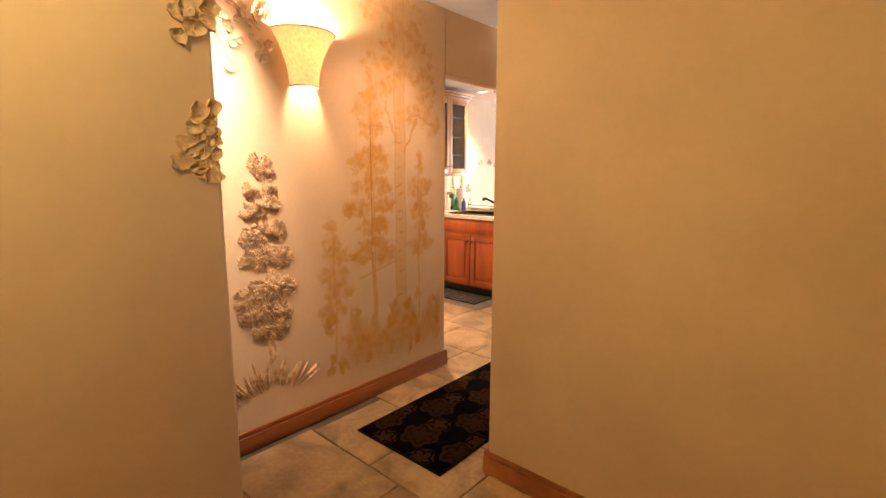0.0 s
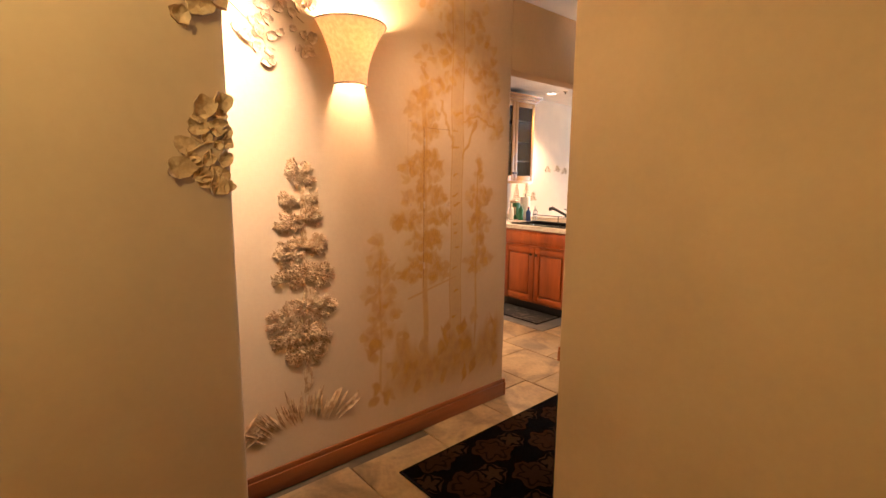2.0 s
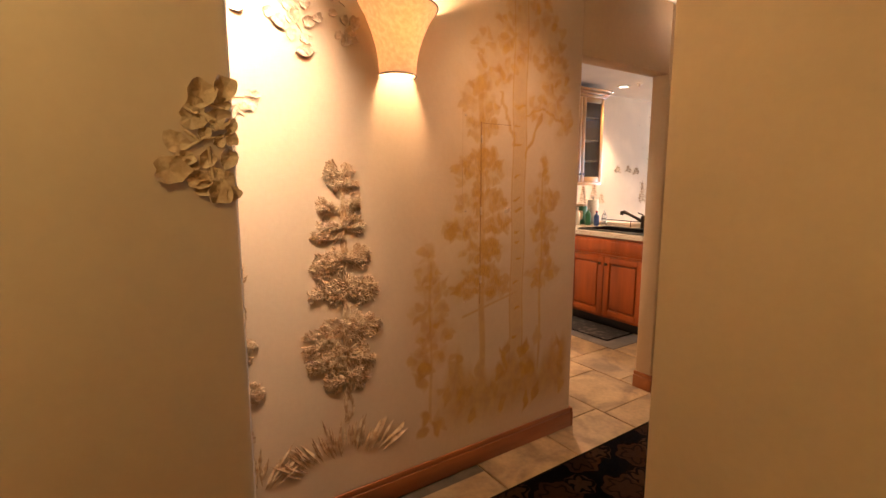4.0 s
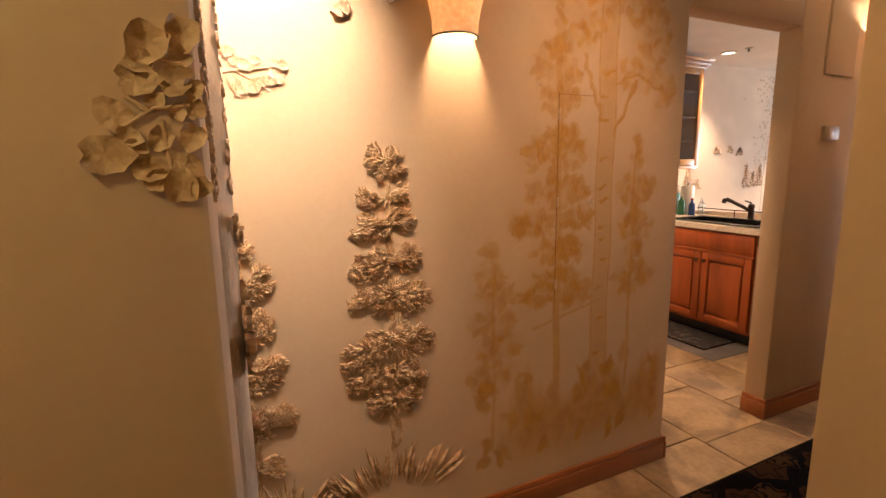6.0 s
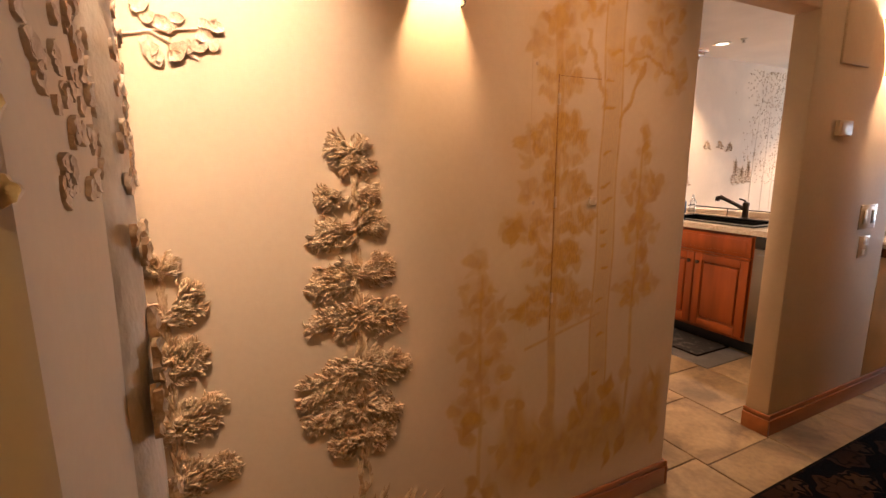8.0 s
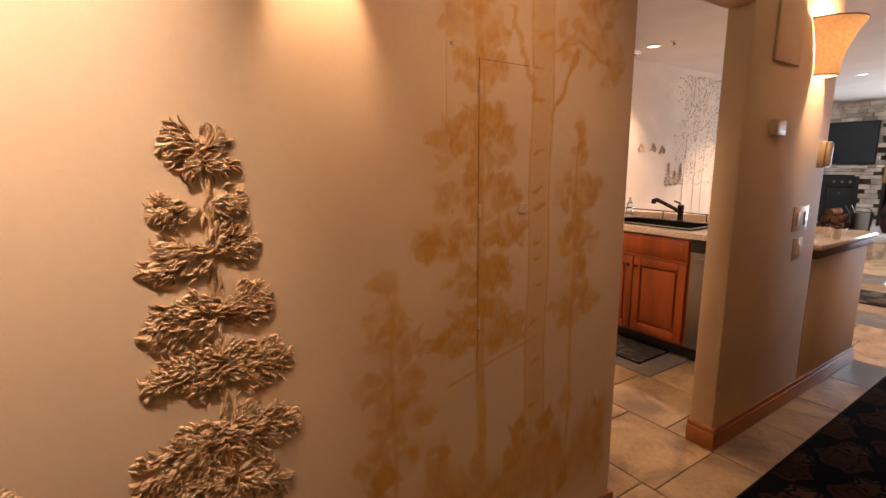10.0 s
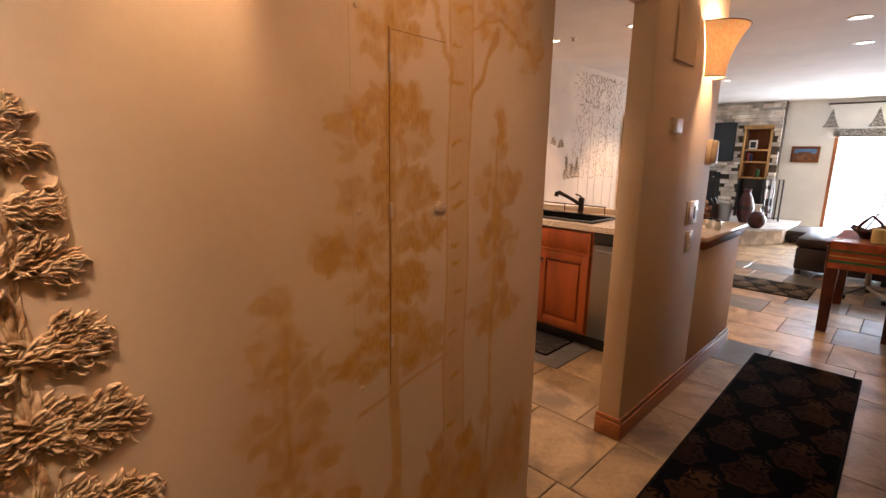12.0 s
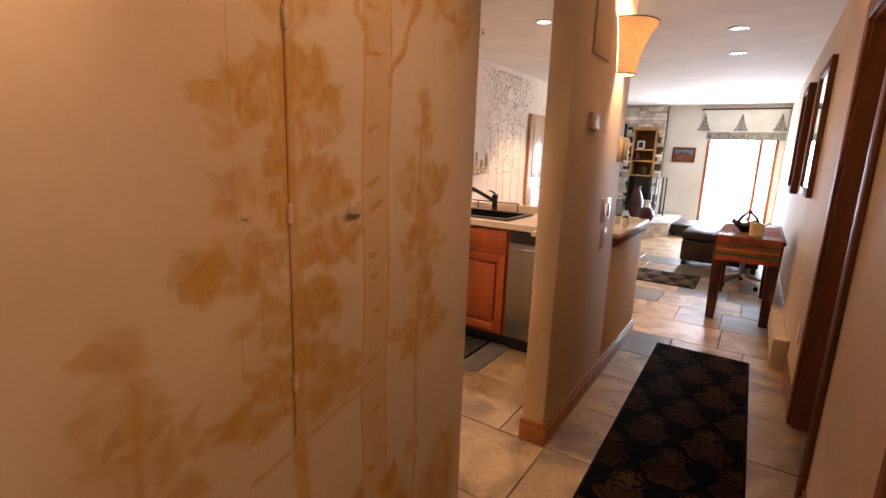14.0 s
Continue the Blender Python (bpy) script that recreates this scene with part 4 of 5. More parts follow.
MURAL = surface("painted_plaster", (0.64, 0.47, 0.305), 0.75, 0.05, 1.6, 45, 0.12, 0.004)
_n, _l = MURAL.node_tree.nodes, MURAL.node_tree.links
_b = _n["Principled BSDF"]
_old = _b.inputs["Base Color"].links[0].from_socket
_at, _mx, _cl, _rp = _n.new("ShaderNodeAttribute"), _n.new("ShaderNodeMix"), _n.new("ShaderNodeTexNoise"), _n.new("ShaderNodeValToRGB")
_at.attribute_name = "wash"
_mx.data_type = "RGBA"
_cl.inputs["Scale"].default_value, _cl.inputs["Detail"].default_value = 38, 4
_rp.color_ramp.elements[0].position, _rp.color_ramp.elements[1].position = 0.35, 0.65
_rp.color_ramp.elements[0].color, _rp.color_ramp.elements[1].color = (0.42, 0.20, 0.026, 1), (0.54, 0.29, 0.042, 1)
_l.new(_cl.outputs["Fac"], _rp.inputs[0])
_l.new(_at.outputs["Fac"], _mx.inputs["Factor"])
_l.new(_old, _mx.inputs["A"])
_l.new(_rp.outputs[0], _mx.inputs["B"])
_l.new(_mx.outputs["Result"], _b.inputs["Base Color"])


def painted_sheet(name, y0, y1, z0, z1, proud, step=0.005):
    """A coat of painted plaster on the hall wall; the wash is a value at each vertex."""
    ny, nz = int(round((y1 - y0) / step)) + 1, int(round((z1 - z0) / step)) + 1
    Y, Z = np.meshgrid(np.linspace(y0, y1, ny), np.linspace(z0, z1, nz))
    verts = np.stack([np.full(Y.size, WEST + proud), Y.ravel(), Z.ravel()], 1)
    i = (np.arange(nz - 1)[:, None] * ny + np.arange(ny - 1)[None]).ravel()
    faces = np.stack([i, i + 1, i + ny + 1, i + ny], 1)
    rim = [(0, 0), (ny - 1, 0), (ny - 1, nz - 1), (0, nz - 1)]
    base = len(verts)
    corners = [(WEST, y0, z0), (WEST, y1, z0), (WEST, y1, z1), (WEST, y0, z1)]
    edge = []
    front = [r[1] * ny + r[0] for r in rim]
    for k in range(4):
        edge.append([front[k], base + k, base + (k + 1) % 4, front[(k + 1) % 4]])
    me = bpy.data.meshes.new(name)
    me.from_pydata([tuple(v) for v in verts] + corners, [], faces.tolist() + edge)
    att = me.attributes.new("wash", "FLOAT", "POINT")
    att.data.foreach_set("value", np.concatenate([paint_amount(Y, Z).ravel() * 0.95, np.zeros(4)]).astype(np.float32))
    me.materials.append(MURAL)
    return me


mural = new("mural", painted_sheet("mural", 1.25, OPEN0 - 0.013, 0.113, CEIL - 0.002, 0.0022, 0.005))
tagged(mural, "ochre wash mural of pines and a birch on plaster", "mural", kind="structure")
ap = thing("access_panel", "painted-over electrical panel cover with hinged door in the mural", "access panel")
for nm, sheet in (("cover", painted_sheet("cover", 2.338, 2.712, 0.79, 1.712, 0.003)), ("door", painted_sheet("door", 2.446, 2.70, 0.826, 1.662, 0.0042))):
    ob = new(nm, sheet)
    ob.parent = ap
# No real slit: thin dark strips draw the shade line beside and above the door.
part("gap", boxes((WEST + 0.0031, WEST + 0.0041, 2.441, 2.4424, 0.82, 1.668), (WEST + 0.0043, WEST + 0.005, 2.4465, 2.62, 1.6625, 1.6637)), DARKWOOD, ap, "dark strips standing in for the shade in the door's gap", False)
for z in (0.94, 1.266, 1.592):
    part("hinge", boxes((WEST + 0.005, WEST + 0.012, 2.437, 2.446, z - 0.018, z + 0.018), bevel=0.002), LEAFPL, ap)
for z in (0.843, 1.268, 1.692):
    part("screw", lathe([(0.006, 0), (0.006, 0.002), (0.004, 0.004), (0, 0.0045)], 12), LEAFPL, ap).matrix_local = pose(WEST + 0.0045, 2.354, z, 0, 90, 0)
latch = part("latch", boxes((WEST + 0.007, WEST + 0.014, 2.588, 2.622, 1.25, 1.278), bevel=0.003), LEAFPL, ap)
part("slot", boxes((WEST + 0.014, WEST + 0.017, 2.578, 2.59, 1.255, 1.27), bevel=0.002), CREAM, latch)


# ---- things on the partition ----
def plate(name, label, cat, y0, y1, z0, z1, depth, material=CREAM):
    t = thing(name, label, cat, (WEST + 0.0005, (y0 + y1) / 2, (z0 + z1) / 2))
    hy, hz = (y1 - y0) / 2, (z1 - z0) / 2
    part("cover", boxes((0, depth, -hy, hy, -hz, hz), bevel=min(0.004, depth * 0.4)), material, t)
    return t, hy, hz


t, hy, hz = plate("thermostat", "small cream wall thermostat on the partition", "thermostat", 4.14, 4.27, 1.515, 1.585, 0.02)
part("dial", boxes((0.0203, 0.023, -0.045, 0.01, -0.022, 0.022), bevel=0.001), CREAM, t)
t, hy, hz = plate("chime_box", "cream door chime cover high on the partition", "chime", 4.10, 4.36, 1.84, 2.2, 0.012, PLASTER)
t, hy, hz = plate("dimmer_switch", "cream double dimmer switch plate on the partition", "switch", 4.52, 4.70, 1.03, 1.16, 0.006)
for o in (-0.045, 0.045):
    part("rocker", boxes((0.0065, 0.012, o - 0.018, o + 0.018, -0.035, 0.035), bevel=0.002), CREAM if o < 0 else STEEL, t)
t, hy, hz = plate("wall_outlet", "cream outlet plate below the dimmer", "outlet", 4.56, 4.67, 0.87, 0.99, 0.005)
for o in (-0.03, 0.03):
    part("socket", boxes((0.0052, 0.008, -0.017, 0.017, o - 0.014, o + 0.014), bevel=0.002), WHITE, t)
t, hy, hz = plate("intercom", "cream wall intercom handset near the bar", "intercom", 4.735, 4.835, 1.36, 1.50, 0.03)
part("handset", boxes((0.0305, 0.055, -0.04, -0.005, -0.062, 0.062), bevel=0.006), CREAM, t)
part("keypad", boxes((0.0305, 0.036, 0.004, 0.042, -0.05, 0.02), bevel=0.002), WHITE, t)


# ---- kitchen details ----
bs = bmesh.new()
n = 40
front = []
for k in range(n + 1):
    x = -4.52 + k * (1.98 / n)
    top = 0.965 + 0.008 * math.sin(x * 5.2 + 0.4)
    front.append((x, top))
vs = [[bs.verts.new((x, y, z)) for x, top in front for z in (0.921, top)] for y in (5.47, 5.50)]
for k in range(n):
    i = 2 * k
    a, b = vs
    bs.faces.new((a[i], a[i + 2], a[i + 3], a[i + 1]))
    bs.faces.new((b[i], b[i + 1], b[i + 3], b[i + 2]))
    bs.faces.new((a[i + 1], a[i + 3], b[i + 3], b[i + 1]))
    bs.faces.new((a[i], b[i], b[i + 2], a[i + 2]))
bs.faces.new((vs[0][0], vs[0][1], vs[1][1], vs[1][0]))
bs.faces.new((vs[0][-2], vs[1][-2], vs[1][-1], vs[0][-1]))
solid("backsplash", bs, KPLASTER, "low white backsplash behind the sink", "backsplash", kind="structure")
rl = thing("dish_rail", "thin dark metal rail on short legs behind the sink", "rail")
part("bar", tube([(-4.05, 5.44, 0.985), (-3.3, 5.44, 0.985)], 0.005), BRONZE, rl)
for x in (-4.04, -3.68, -3.31):
    part("leg", tube([(x, 5.44, 0.9205), (x, 5.44, 0.985)], 0.0045), BRONZE, rl)


def bottle(x, y, h, r, material, cap, label):
    b = thing("bottle", label, "bottle", (x, y, 0.921))
    part("body", lathe([(0, 0), (r, 0), (r, h * 0.6), (r * 0.9, h * 0.68), (r * 0.35, h * 0.8), (r * 0.35, h * 0.9), (0, h * 0.9)], 16), material, b)
    part("cap", lathe([(0, h * 0.9), (r * 0.42, h * 0.9), (r * 0.42, h), (0, h)], 12), cap, b)


GREEN = surface("green_plastic", (0.03, 0.16, 0.06), 0.3)
BLUE = surface("blue_plastic", (0.03, 0.07, 0.22), 0.3)
RED = surface("red_plastic", (0.35, 0.03, 0.03), 0.3)
bottle(-4.12, 5.30, 0.19, 0.032, GREEN, WHITE, "green dish soap bottle on the counter")
bottle(-4.02, 5.32, 0.16, 0.03, BLUE, RED, "blue cleaner bottle on the counter")
bottle(-4.20, 5.22, 0.2, 0.03, WHITE, WHITE, "white lotion bottle on the counter")
bottle(-3.95, 5.36, 0.17, 0.028, GLASS, WHITE, "clear soap dispenser on the counter")
pt = thing("paper_towel", "white paper towel roll on a holder", "paper towel", (-4.14, 5.40, 0.921))
part("roll", lathe([(0.02, 0.012), (0.058, 0.012), (0.06, 0.02), (0.06, 0.265), (0.058, 0.275), (0.02, 0.275)], 24), WHITE, pt)
part("base", lathe([(0, 0), (0.075, 0), (0.075, 0.008), (0.0, 0.011)], 24), STEEL, pt)
part("rod", tube([(0, 0, 0.01), (0, 0, 0.31)], 0.007), STEEL, pt)
cn = thing("tea_tin", "green and cream printed tin on the counter", "tin", (-4.28, 5.38, 0.921))
part("body", boxes((-0.05, 0.05, -0.04, 0.04, 0, 0.2), bevel=0.004), GREEN, cn)
part("label", boxes((-0.052, 0.052, -0.042, -0.0405, 0.05, 0.15)), CREAM, cn)
part("lid", boxes((-0.052, 0.052, -0.042, 0.042, 0.2, 0.225), bevel=0.004), CREAM, cn)
pf = thing("photo_frame", "small black photo frame leaning on the counter", "photo frame", (-4.42, 5.15, 0.921))
part("frame", boxes((-0.07, 0.07, -0.01, 0.01, 0, 0.19), bevel=0.003), BLACK, pf)
part("picture", boxes((-0.055, 0.055, -0.0115, -0.0102, 0.018, 0.172)), surface("photo_print", (0.5, 0.3, 0.16), 0.4, 0.3, 20), pf)
bn = thing("trash_bin", "black trash bin with a bag behind the partition", "bin", (-2.655, 4.56, 0))
part("bucket", lathe([(0, 0), (0.10, 0), (0.115, 0.28), (0.12, 0.55), (0.112, 0.55), (0.10, 0.02)], 20), BLACK, bn)
part("bag", lathe([(0.121, 0.47), (0.128, 0.56), (0.116, 0.575), (0.110, 0.5)], 20), BLACK, bn)
sp = thing("sprinkler", "small white ceiling sprinkler head", "sprinkler", (-3.95, 5.85, CEIL))
part("rose", lathe([(0.035, 0), (0.03, -0.008), (0, -0.009)], 18), WHITE, sp)
part("head", lathe([(0.008, -0.009), (0.008, -0.03), (0.018, -0.032), (0, -0.034)], 12), STEEL, sp)

# little trees and aspens on the kitchen wall
KREL = surface("kitchen_relief", (0.70, 0.54, 0.38), 0.7, 0.2, 14, 160, 0.3, 0.003, second=(0.50, 0.36, 0.23))


def small_conifer(y, z, h, seed):
    r = random.Random(seed)
    bm = bmesh.new()
    for k in range(int(7 * h / 0.25) + 2):
        f = k / (7 * h / 0.25 + 2)
        for s in (-1, 1):
            for _ in range(3):
                at = Vector((KWALL + 0.004, y + s * (0.012 + 0.05 * (1 - f) * r.random()), z + h * f + r.uniform(-0.008, 0.008)))
                spindle(bm, at, Vector((0, s, r.uniform(-0.4, 0.3))).normalized(), XP, 0.05 * (1.2 - f), 0.007, 0.008)
    spindle(bm, Vector((KWALL + 0.004, y, z + h / 2)), Vector((0, 0, 1)), XP, h, 0.007, 0.006)
    solid("relief_pine", bm, KREL, "small brown relief pine on the kitchen wall", "wall relief", group="small pines of the kitchen wall", smooth=False)


for k, (y, z, h) in enumerate([(5.75, 1.14, 0.24), (5.95, 1.14, 0.3), (6.1, 1.13, 0.12), (6.95, 1.14, 0.28), (7.08, 1.13, 0.2), (7.2, 1.14, 0.26), (6.4, 1.52, 0.09), (6.62, 1.53, 0.08), (6.8, 1.5, 0.1)]):
    small_conifer(y, z, h, 60 + k)


def small_aspen(y, seed):
    r = random.Random(seed)
    a = thing("relief_aspen_small", "pale relief aspen with brown leaves on the kitchen wall", "wall relief", group="aspens of the kitchen wall")
    bend = r.uniform(-0.05, 0.05)
    part("trunk", tube([(KWALL - 0.009, y + bend * math.sin(k * 0.5), 0.5 + 1.85 * k / 10) for k in range(11)], [0.017 - 0.0009 * k for k in range(11)], 8), KPLASTER, a)
    bm = bmesh.new()
    for _ in range(190):
        z = 2.4 - 1.3 * r.random() ** 1.4
        leaf(bm, Vector((KWALL + 0.003, y + r.gauss(0, 0.15), z)), YP, XP, r.uniform(0.006, 0.012), r.uniform(-3, 3), r, 0.25)
    part("leaves", bm, KREL, a)["kind"] = "stuff"


for k, y in enumerate((7.3, 7.52, 7.74, 7.95, 8.18)):
    small_aspen(y, 80 + k)
kd = tagged(new("door_3"), "brown wooden door at the end of the kitchen wall", "door", kind="structure")
part("leaf", boxes((KWALL + 0.001, KWALL + 0.04, 8.42, 9.22, 0.0, 1.96), bevel=0.004), MAPLE, kd)
part("panel", boxes((KWALL + 0.038, KWALL + 0.046, 8.54, 9.1, 0.2, 0.9), bevel=0.004), MAPLE, kd)
part("panel", boxes((KWALL + 0.038, KWALL + 0.046, 8.54, 9.1, 1.05, 1.85), bevel=0.004), MAPLE, kd)
sh = thing("salt_shaker", "white salt shaker on the bar ledge", "shaker", (WEST - 0.02, 5.25, 0.926), "shakers on the ledge")
part("body", lathe([(0, 0), (0.02, 0), (0.022, 0.03), (0.016, 0.06), (0, 0.06)], 14), WHITE, sh)
part("cap", lathe([(0, 0.06), (0.016, 0.06), (0.014, 0.072), (0, 0.076)], 14), BLACK, sh)
copy_thing(sh, pose(WEST - 0.09, 5.32, 0.926))

# ---- hall, east side ----
ht = thing("baseboard_heater", "cream metal baseboard heater along the hall wall", "heater")
HX = EAST - 0.095
part("back", boxes((EAST - 0.012, EAST - 0.001, 5.7, 9.2, 0.02, 0.215)), CREAM, ht)
part("hood", boxes((HX, EAST - 0.013, 5.7, 9.2, 0.19, 0.215), bevel=0.006), CREAM, ht)
part("front", boxes((HX, HX + 0.008, 5.72, 9.18, 0.045, 0.165), bevel=0.003), CREAM, ht)
part("end_cap", boxes((HX - 0.002, EAST - 0.013, 5.682, 5.7, 0.0, 0.216), bevel=0.004), CREAM, ht)
part("fins", boxes(*[(HX + 0.015, EAST - 0.02, 5.73 + 0.05 * k, 5.734 + 0.05 * k, 0.06, 0.15) for k in range(60)]), STEEL, ht, "thin metal fins", False)["kind"] = "stuff"
MIRROR = bpy.data.materials.new("mirror_glass")
MIRROR.use_nodes = True
MIRROR.node_tree.nodes["Principled BSDF"].inputs["Metallic"].default_value = 1.0
MIRROR.node_tree.nodes["Principled BSDF"].inputs["Roughness"].default_value = 0.02
MIRROR.node_tree.nodes["Principled BSDF"].inputs["Base Color"].default_value = (0.85, 0.87, 0.88, 1)


def framed(name, label, cat, y0, y1, z0, z1, deep, wood, fill, wide=0.06):
    f = thing(name, label, cat, (EAST - 0.001, (y0 + y1) / 2, (z0 + z1) / 2))
    hy, hz = (y1 - y0) / 2, (z1 - z0) / 2
    for a, b, c, d in ((-hy, -hy + wide, -hz, hz), (hy - wide, hy, -hz, hz), (-hy + wide, hy - wide, -hz, -hz + wide), (-hy + wide, hy - wide, hz - wide, hz)):
        part("frame", boxes((-deep, 0, a, b, c, d), bevel=0.005), wood, f)
    part("glass", boxes((-deep * 0.6, -0.002, -hy + wide, hy - wide, -hz + wide, hz - wide)), fill, f)


framed("wall_mirror", "tall mirror in a dark wooden frame on the hall wall", "mirror", 6.15, 6.95, 1.15, 2.12, 0.035, DARKWOOD, MIRROR)
framed("framed_panel", "dark wooden framed panel on the hall wall past the mirror", "picture", 7.65, 8.35, 1.1, 2.14, 0.06, DARKWOOD, REDWOOD)
ol = thing("outlet", "white outlet plate low on the hall wall", "outlet", (EAST - 0.0005, 5.3, 0.4))
part("cover", boxes((-0.006, 0, -0.036, 0.036, -0.058, 0.058), bevel=0.002), WHITE, ol)

# ---- on and by the console table ----
CLOTH = surface("striped_cloth", (0.36, 0.09, 0.04), 0.9, 0.2, 10, 200, 0.4, 0.003)
cl = thing("table_runner", "red woven table runner with green and gold stripes", "tablecloth")
part("cloth", boxes((-1.93, -1.47, 6.565, 7.5, 0.761, 0.766), (-1.93, -1.47, 6.56, 6.5655, 0.55, 0.766)), CLOTH, cl)
for k, (mat, wd) in enumerate(((GREEN, 0.02), (surface("gold_thread", (0.5, 0.3, 0.08), 0.8), 0.012), (GREEN, 0.012))):
    part("stripe", boxes((-1.93, -1.47, 6.5575, 6.5598, 0.6 + 0.045 * k, 0.6 + 0.045 * k + wd), (-1.93, -1.47, 6.62 + 0.06 * k, 6.62 + 0.06 * k + wd, 0.7665, 0.7675)), mat, cl)
WAX = surface("candle_wax", (0.85, 0.72, 0.35), 0.5, 0.05, 10, 80, 0.05)
cd = thing("candle", "thick cream pillar candle on the table", "candle", (-1.66, 6.72, 0.768))
part("body", lathe([(0, 0), (0.048, 0), (0.05, 0.006), (0.05, 0.105), (0.044, 0.112), (0.03, 0.104), (0, 0.103)], 22), WAX, cd)
part("wick", tube([(0, 0, 0.103), (0.002, 0, 0.122)], 0.0018, 6), BLACK, cd)
bw = thing("basket", "reddish woven star basket with a handle on the table", "basket", (-1.72, 6.98, 0.768))
star = lathe([(0, 0), (0.06, 0), (0.075, 0.012), (0.1, 0.05), (0.145, 0.075), (0.135, 0.078), (0.09, 0.056), (0.06, 0.02), (0, 0.012)], 20)
for v in star.verts:
    a = math.atan2(v.co.y, v.co.x)
    r = math.hypot(v.co.x, v.co.y)
    if r > 0.08:
        v.co.z += 0.018 * math.cos(5 * a)
        v.co.x *= 1 + 0.16 * math.cos(5 * a)
        v.co.y *= 1 + 0.16 * math.cos(5 * a)
part("bowl", star, REDWOOD, bw)
part("handle", tube([(-0.1, 0, 0.06), (-0.06, 0, 0.13), (-0.01, 0, 0.185), (0.05, 0, 0.13), (0.09, 0, 0.06)], 0.012), REDWOOD, bw)
part("twig", tube([(-0.05, 0.02, 0.05), (0.0, 0.03, 0.16), (0.02, 0.04, 0.21)], 0.006), OAK, bw)
ch = thing("swivel_chair", "black swivel chair with star base behind the table", "chair", (-1.72, 8.2, 0))
part("seat", boxes((-0.22, 0.22, -0.22, 0.22, 0.42, 0.5), bevel=0.03), BLACK, ch)
part("post", tube([(0, 0, 0.1), (0, 0, 0.42)], 0.025, 12), STEEL, ch)
for k in range(5):
    a = 2 * math.pi * k / 5 + 0.3
    part("leg", tube([(0, 0, 0.12), (0.27 * math.cos(a), 0.27 * math.sin(a), 0.05)], [0.02, 0.012]), STEEL, ch)
    part("caster", lathe([(0, 0), (0.02, 0), (0.025, 0.025), (0.02, 0.045), (0, 0.05)], 10, (0.27 * math.cos(a), 0.27 * math.sin(a), 0)), BLACK, ch)

# ---- living room ----
RUG2 = rug_material("living_rug_pile", (0.03, 0.026, 0.024), (0.10, 0.08, 0.06), (0.14, 0.11, 0.08), 0.25, 0.25)
rug("area_rug", -3.6, -2.12, 7.6, 8.26, RUG2, "dark patterned rug on the living room tiles")
FY = END - 0.22                               # face of the stone wall
FX0, FX1 = -6.48, -3.42
HTOP = 0.27
bm = bmesh.new()
outline = [(FX0, 10.45), (-3.5, 10.45), (-2.97, 11.3), (-2.97, END - 0.002), (FX0, END - 0.002)]
lo = [bm.verts.new((x, y, 0.0)) for x, y in outline]
hi = [bm.verts.new((x, y, HTOP - 0.04)) for x, y in outline]
bm.faces.new(hi)
for k in range(5):
    bm.faces.new((lo[k], lo[(k + 1) % 5], hi[(k + 1) % 5], hi[k]))
hearth = solid("hearth", bm, STONE, "raised stone hearth in front of the fireplace", "hearth", kind="structure", smooth=False)
bm = bmesh.new()
slab = [bm.verts.new((x + (0.03 if x > -3.2 else 0), y - (0.03 if y < 11.4 else 0), z)) for z in (HTOP - 0.038, HTOP) for x, y in outline]
bm.faces.new(slab[5:])
bm.faces.new(slab[:5][::-1])
for k in range(5):
    bm.faces.new((slab[k], slab[(k + 1) % 5], slab[5 + (k + 1) % 5], slab[5 + k]))
part("hearth_slab", bm, surface("hearth_flag", (0.5, 0.47, 0.43), 0.7, 0.2, 6, 50, 0.3), hearth, "grey flagstone top")


def stone_wall():
    """Ledge stones in courses, each with its own depth, leaving room for the insert and the bookcase."""
    r = random.Random(17)
    sw = setting("wall_fireplace", boxes((FX0, -4.03, FY + 0.03, END - 0.001, 0, CEIL), (-3.55, FX1, FY + 0.03, END - 0.001, 0, CEIL), (-4.03, -3.55, FY + 0.03, END - 0.001, 2.02, CEIL)), GROUT, "fireplace wall of pale ledge stone")
    bm = bmesh.new()
    z = 0.0
    while z < CEIL - 0.03:
        h = r.uniform(0.05, 0.1)
        h = min(h, CEIL - z)
        x = FX0
        while x < FX1 - 0.02:
            w = min(r.uniform(0.12, 0.42), FX1 - x)
            cx, cz = x + w / 2, z + h / 2
            if not ((-4.05 < cx < -3.53 and cz < 2.03) or (-5.27 < cx < -4.33 and 0.26 < cz < 1.14)):
                a, b = x + 0.004, x + w - 0.004
                if a < -4.03 < b and cz < 2.03:
                    b = -4.035
                if a < -3.55 < b and cz < 2.03:
                    a = -3.545
                box(bm, a, b, FY - r.uniform(0.0, 0.035), FY + 0.03, z + 0.003, z + h - 0.003)
            x += w
        z += h
    ob = part("ledge_stones", bm, STONE2, sw, "pale split-face ledge stones", False)
    ob["kind"] = "stuff"


STONE2 = surface("split_ledge_stone", (0.84, 0.79, 0.72), 0.85, 0.2, 5, 40, 0.6, 0.01, second=(0.58, 0.51, 0.44))
_n, _l = STONE2.node_tree.nodes, STONE2.node_tree.links
_g, _h, _mr = _n.new("ShaderNodeNewGeometry"), _n.new("ShaderNodeHueSaturation"), _n.new("ShaderNodeMapRange")
_b = _n["Principled BSDF"]
_old = _b.inputs["Base Color"].links[0].from_socket
_mr.inputs["To Min"].default_value, _mr.inputs["To Max"].default_value = 0.6, 1.25
_l.new(_g.outputs["Random Per Island"], _mr.inputs["Value"])
_l.new(_mr.outputs[0], _h.inputs["Value"])
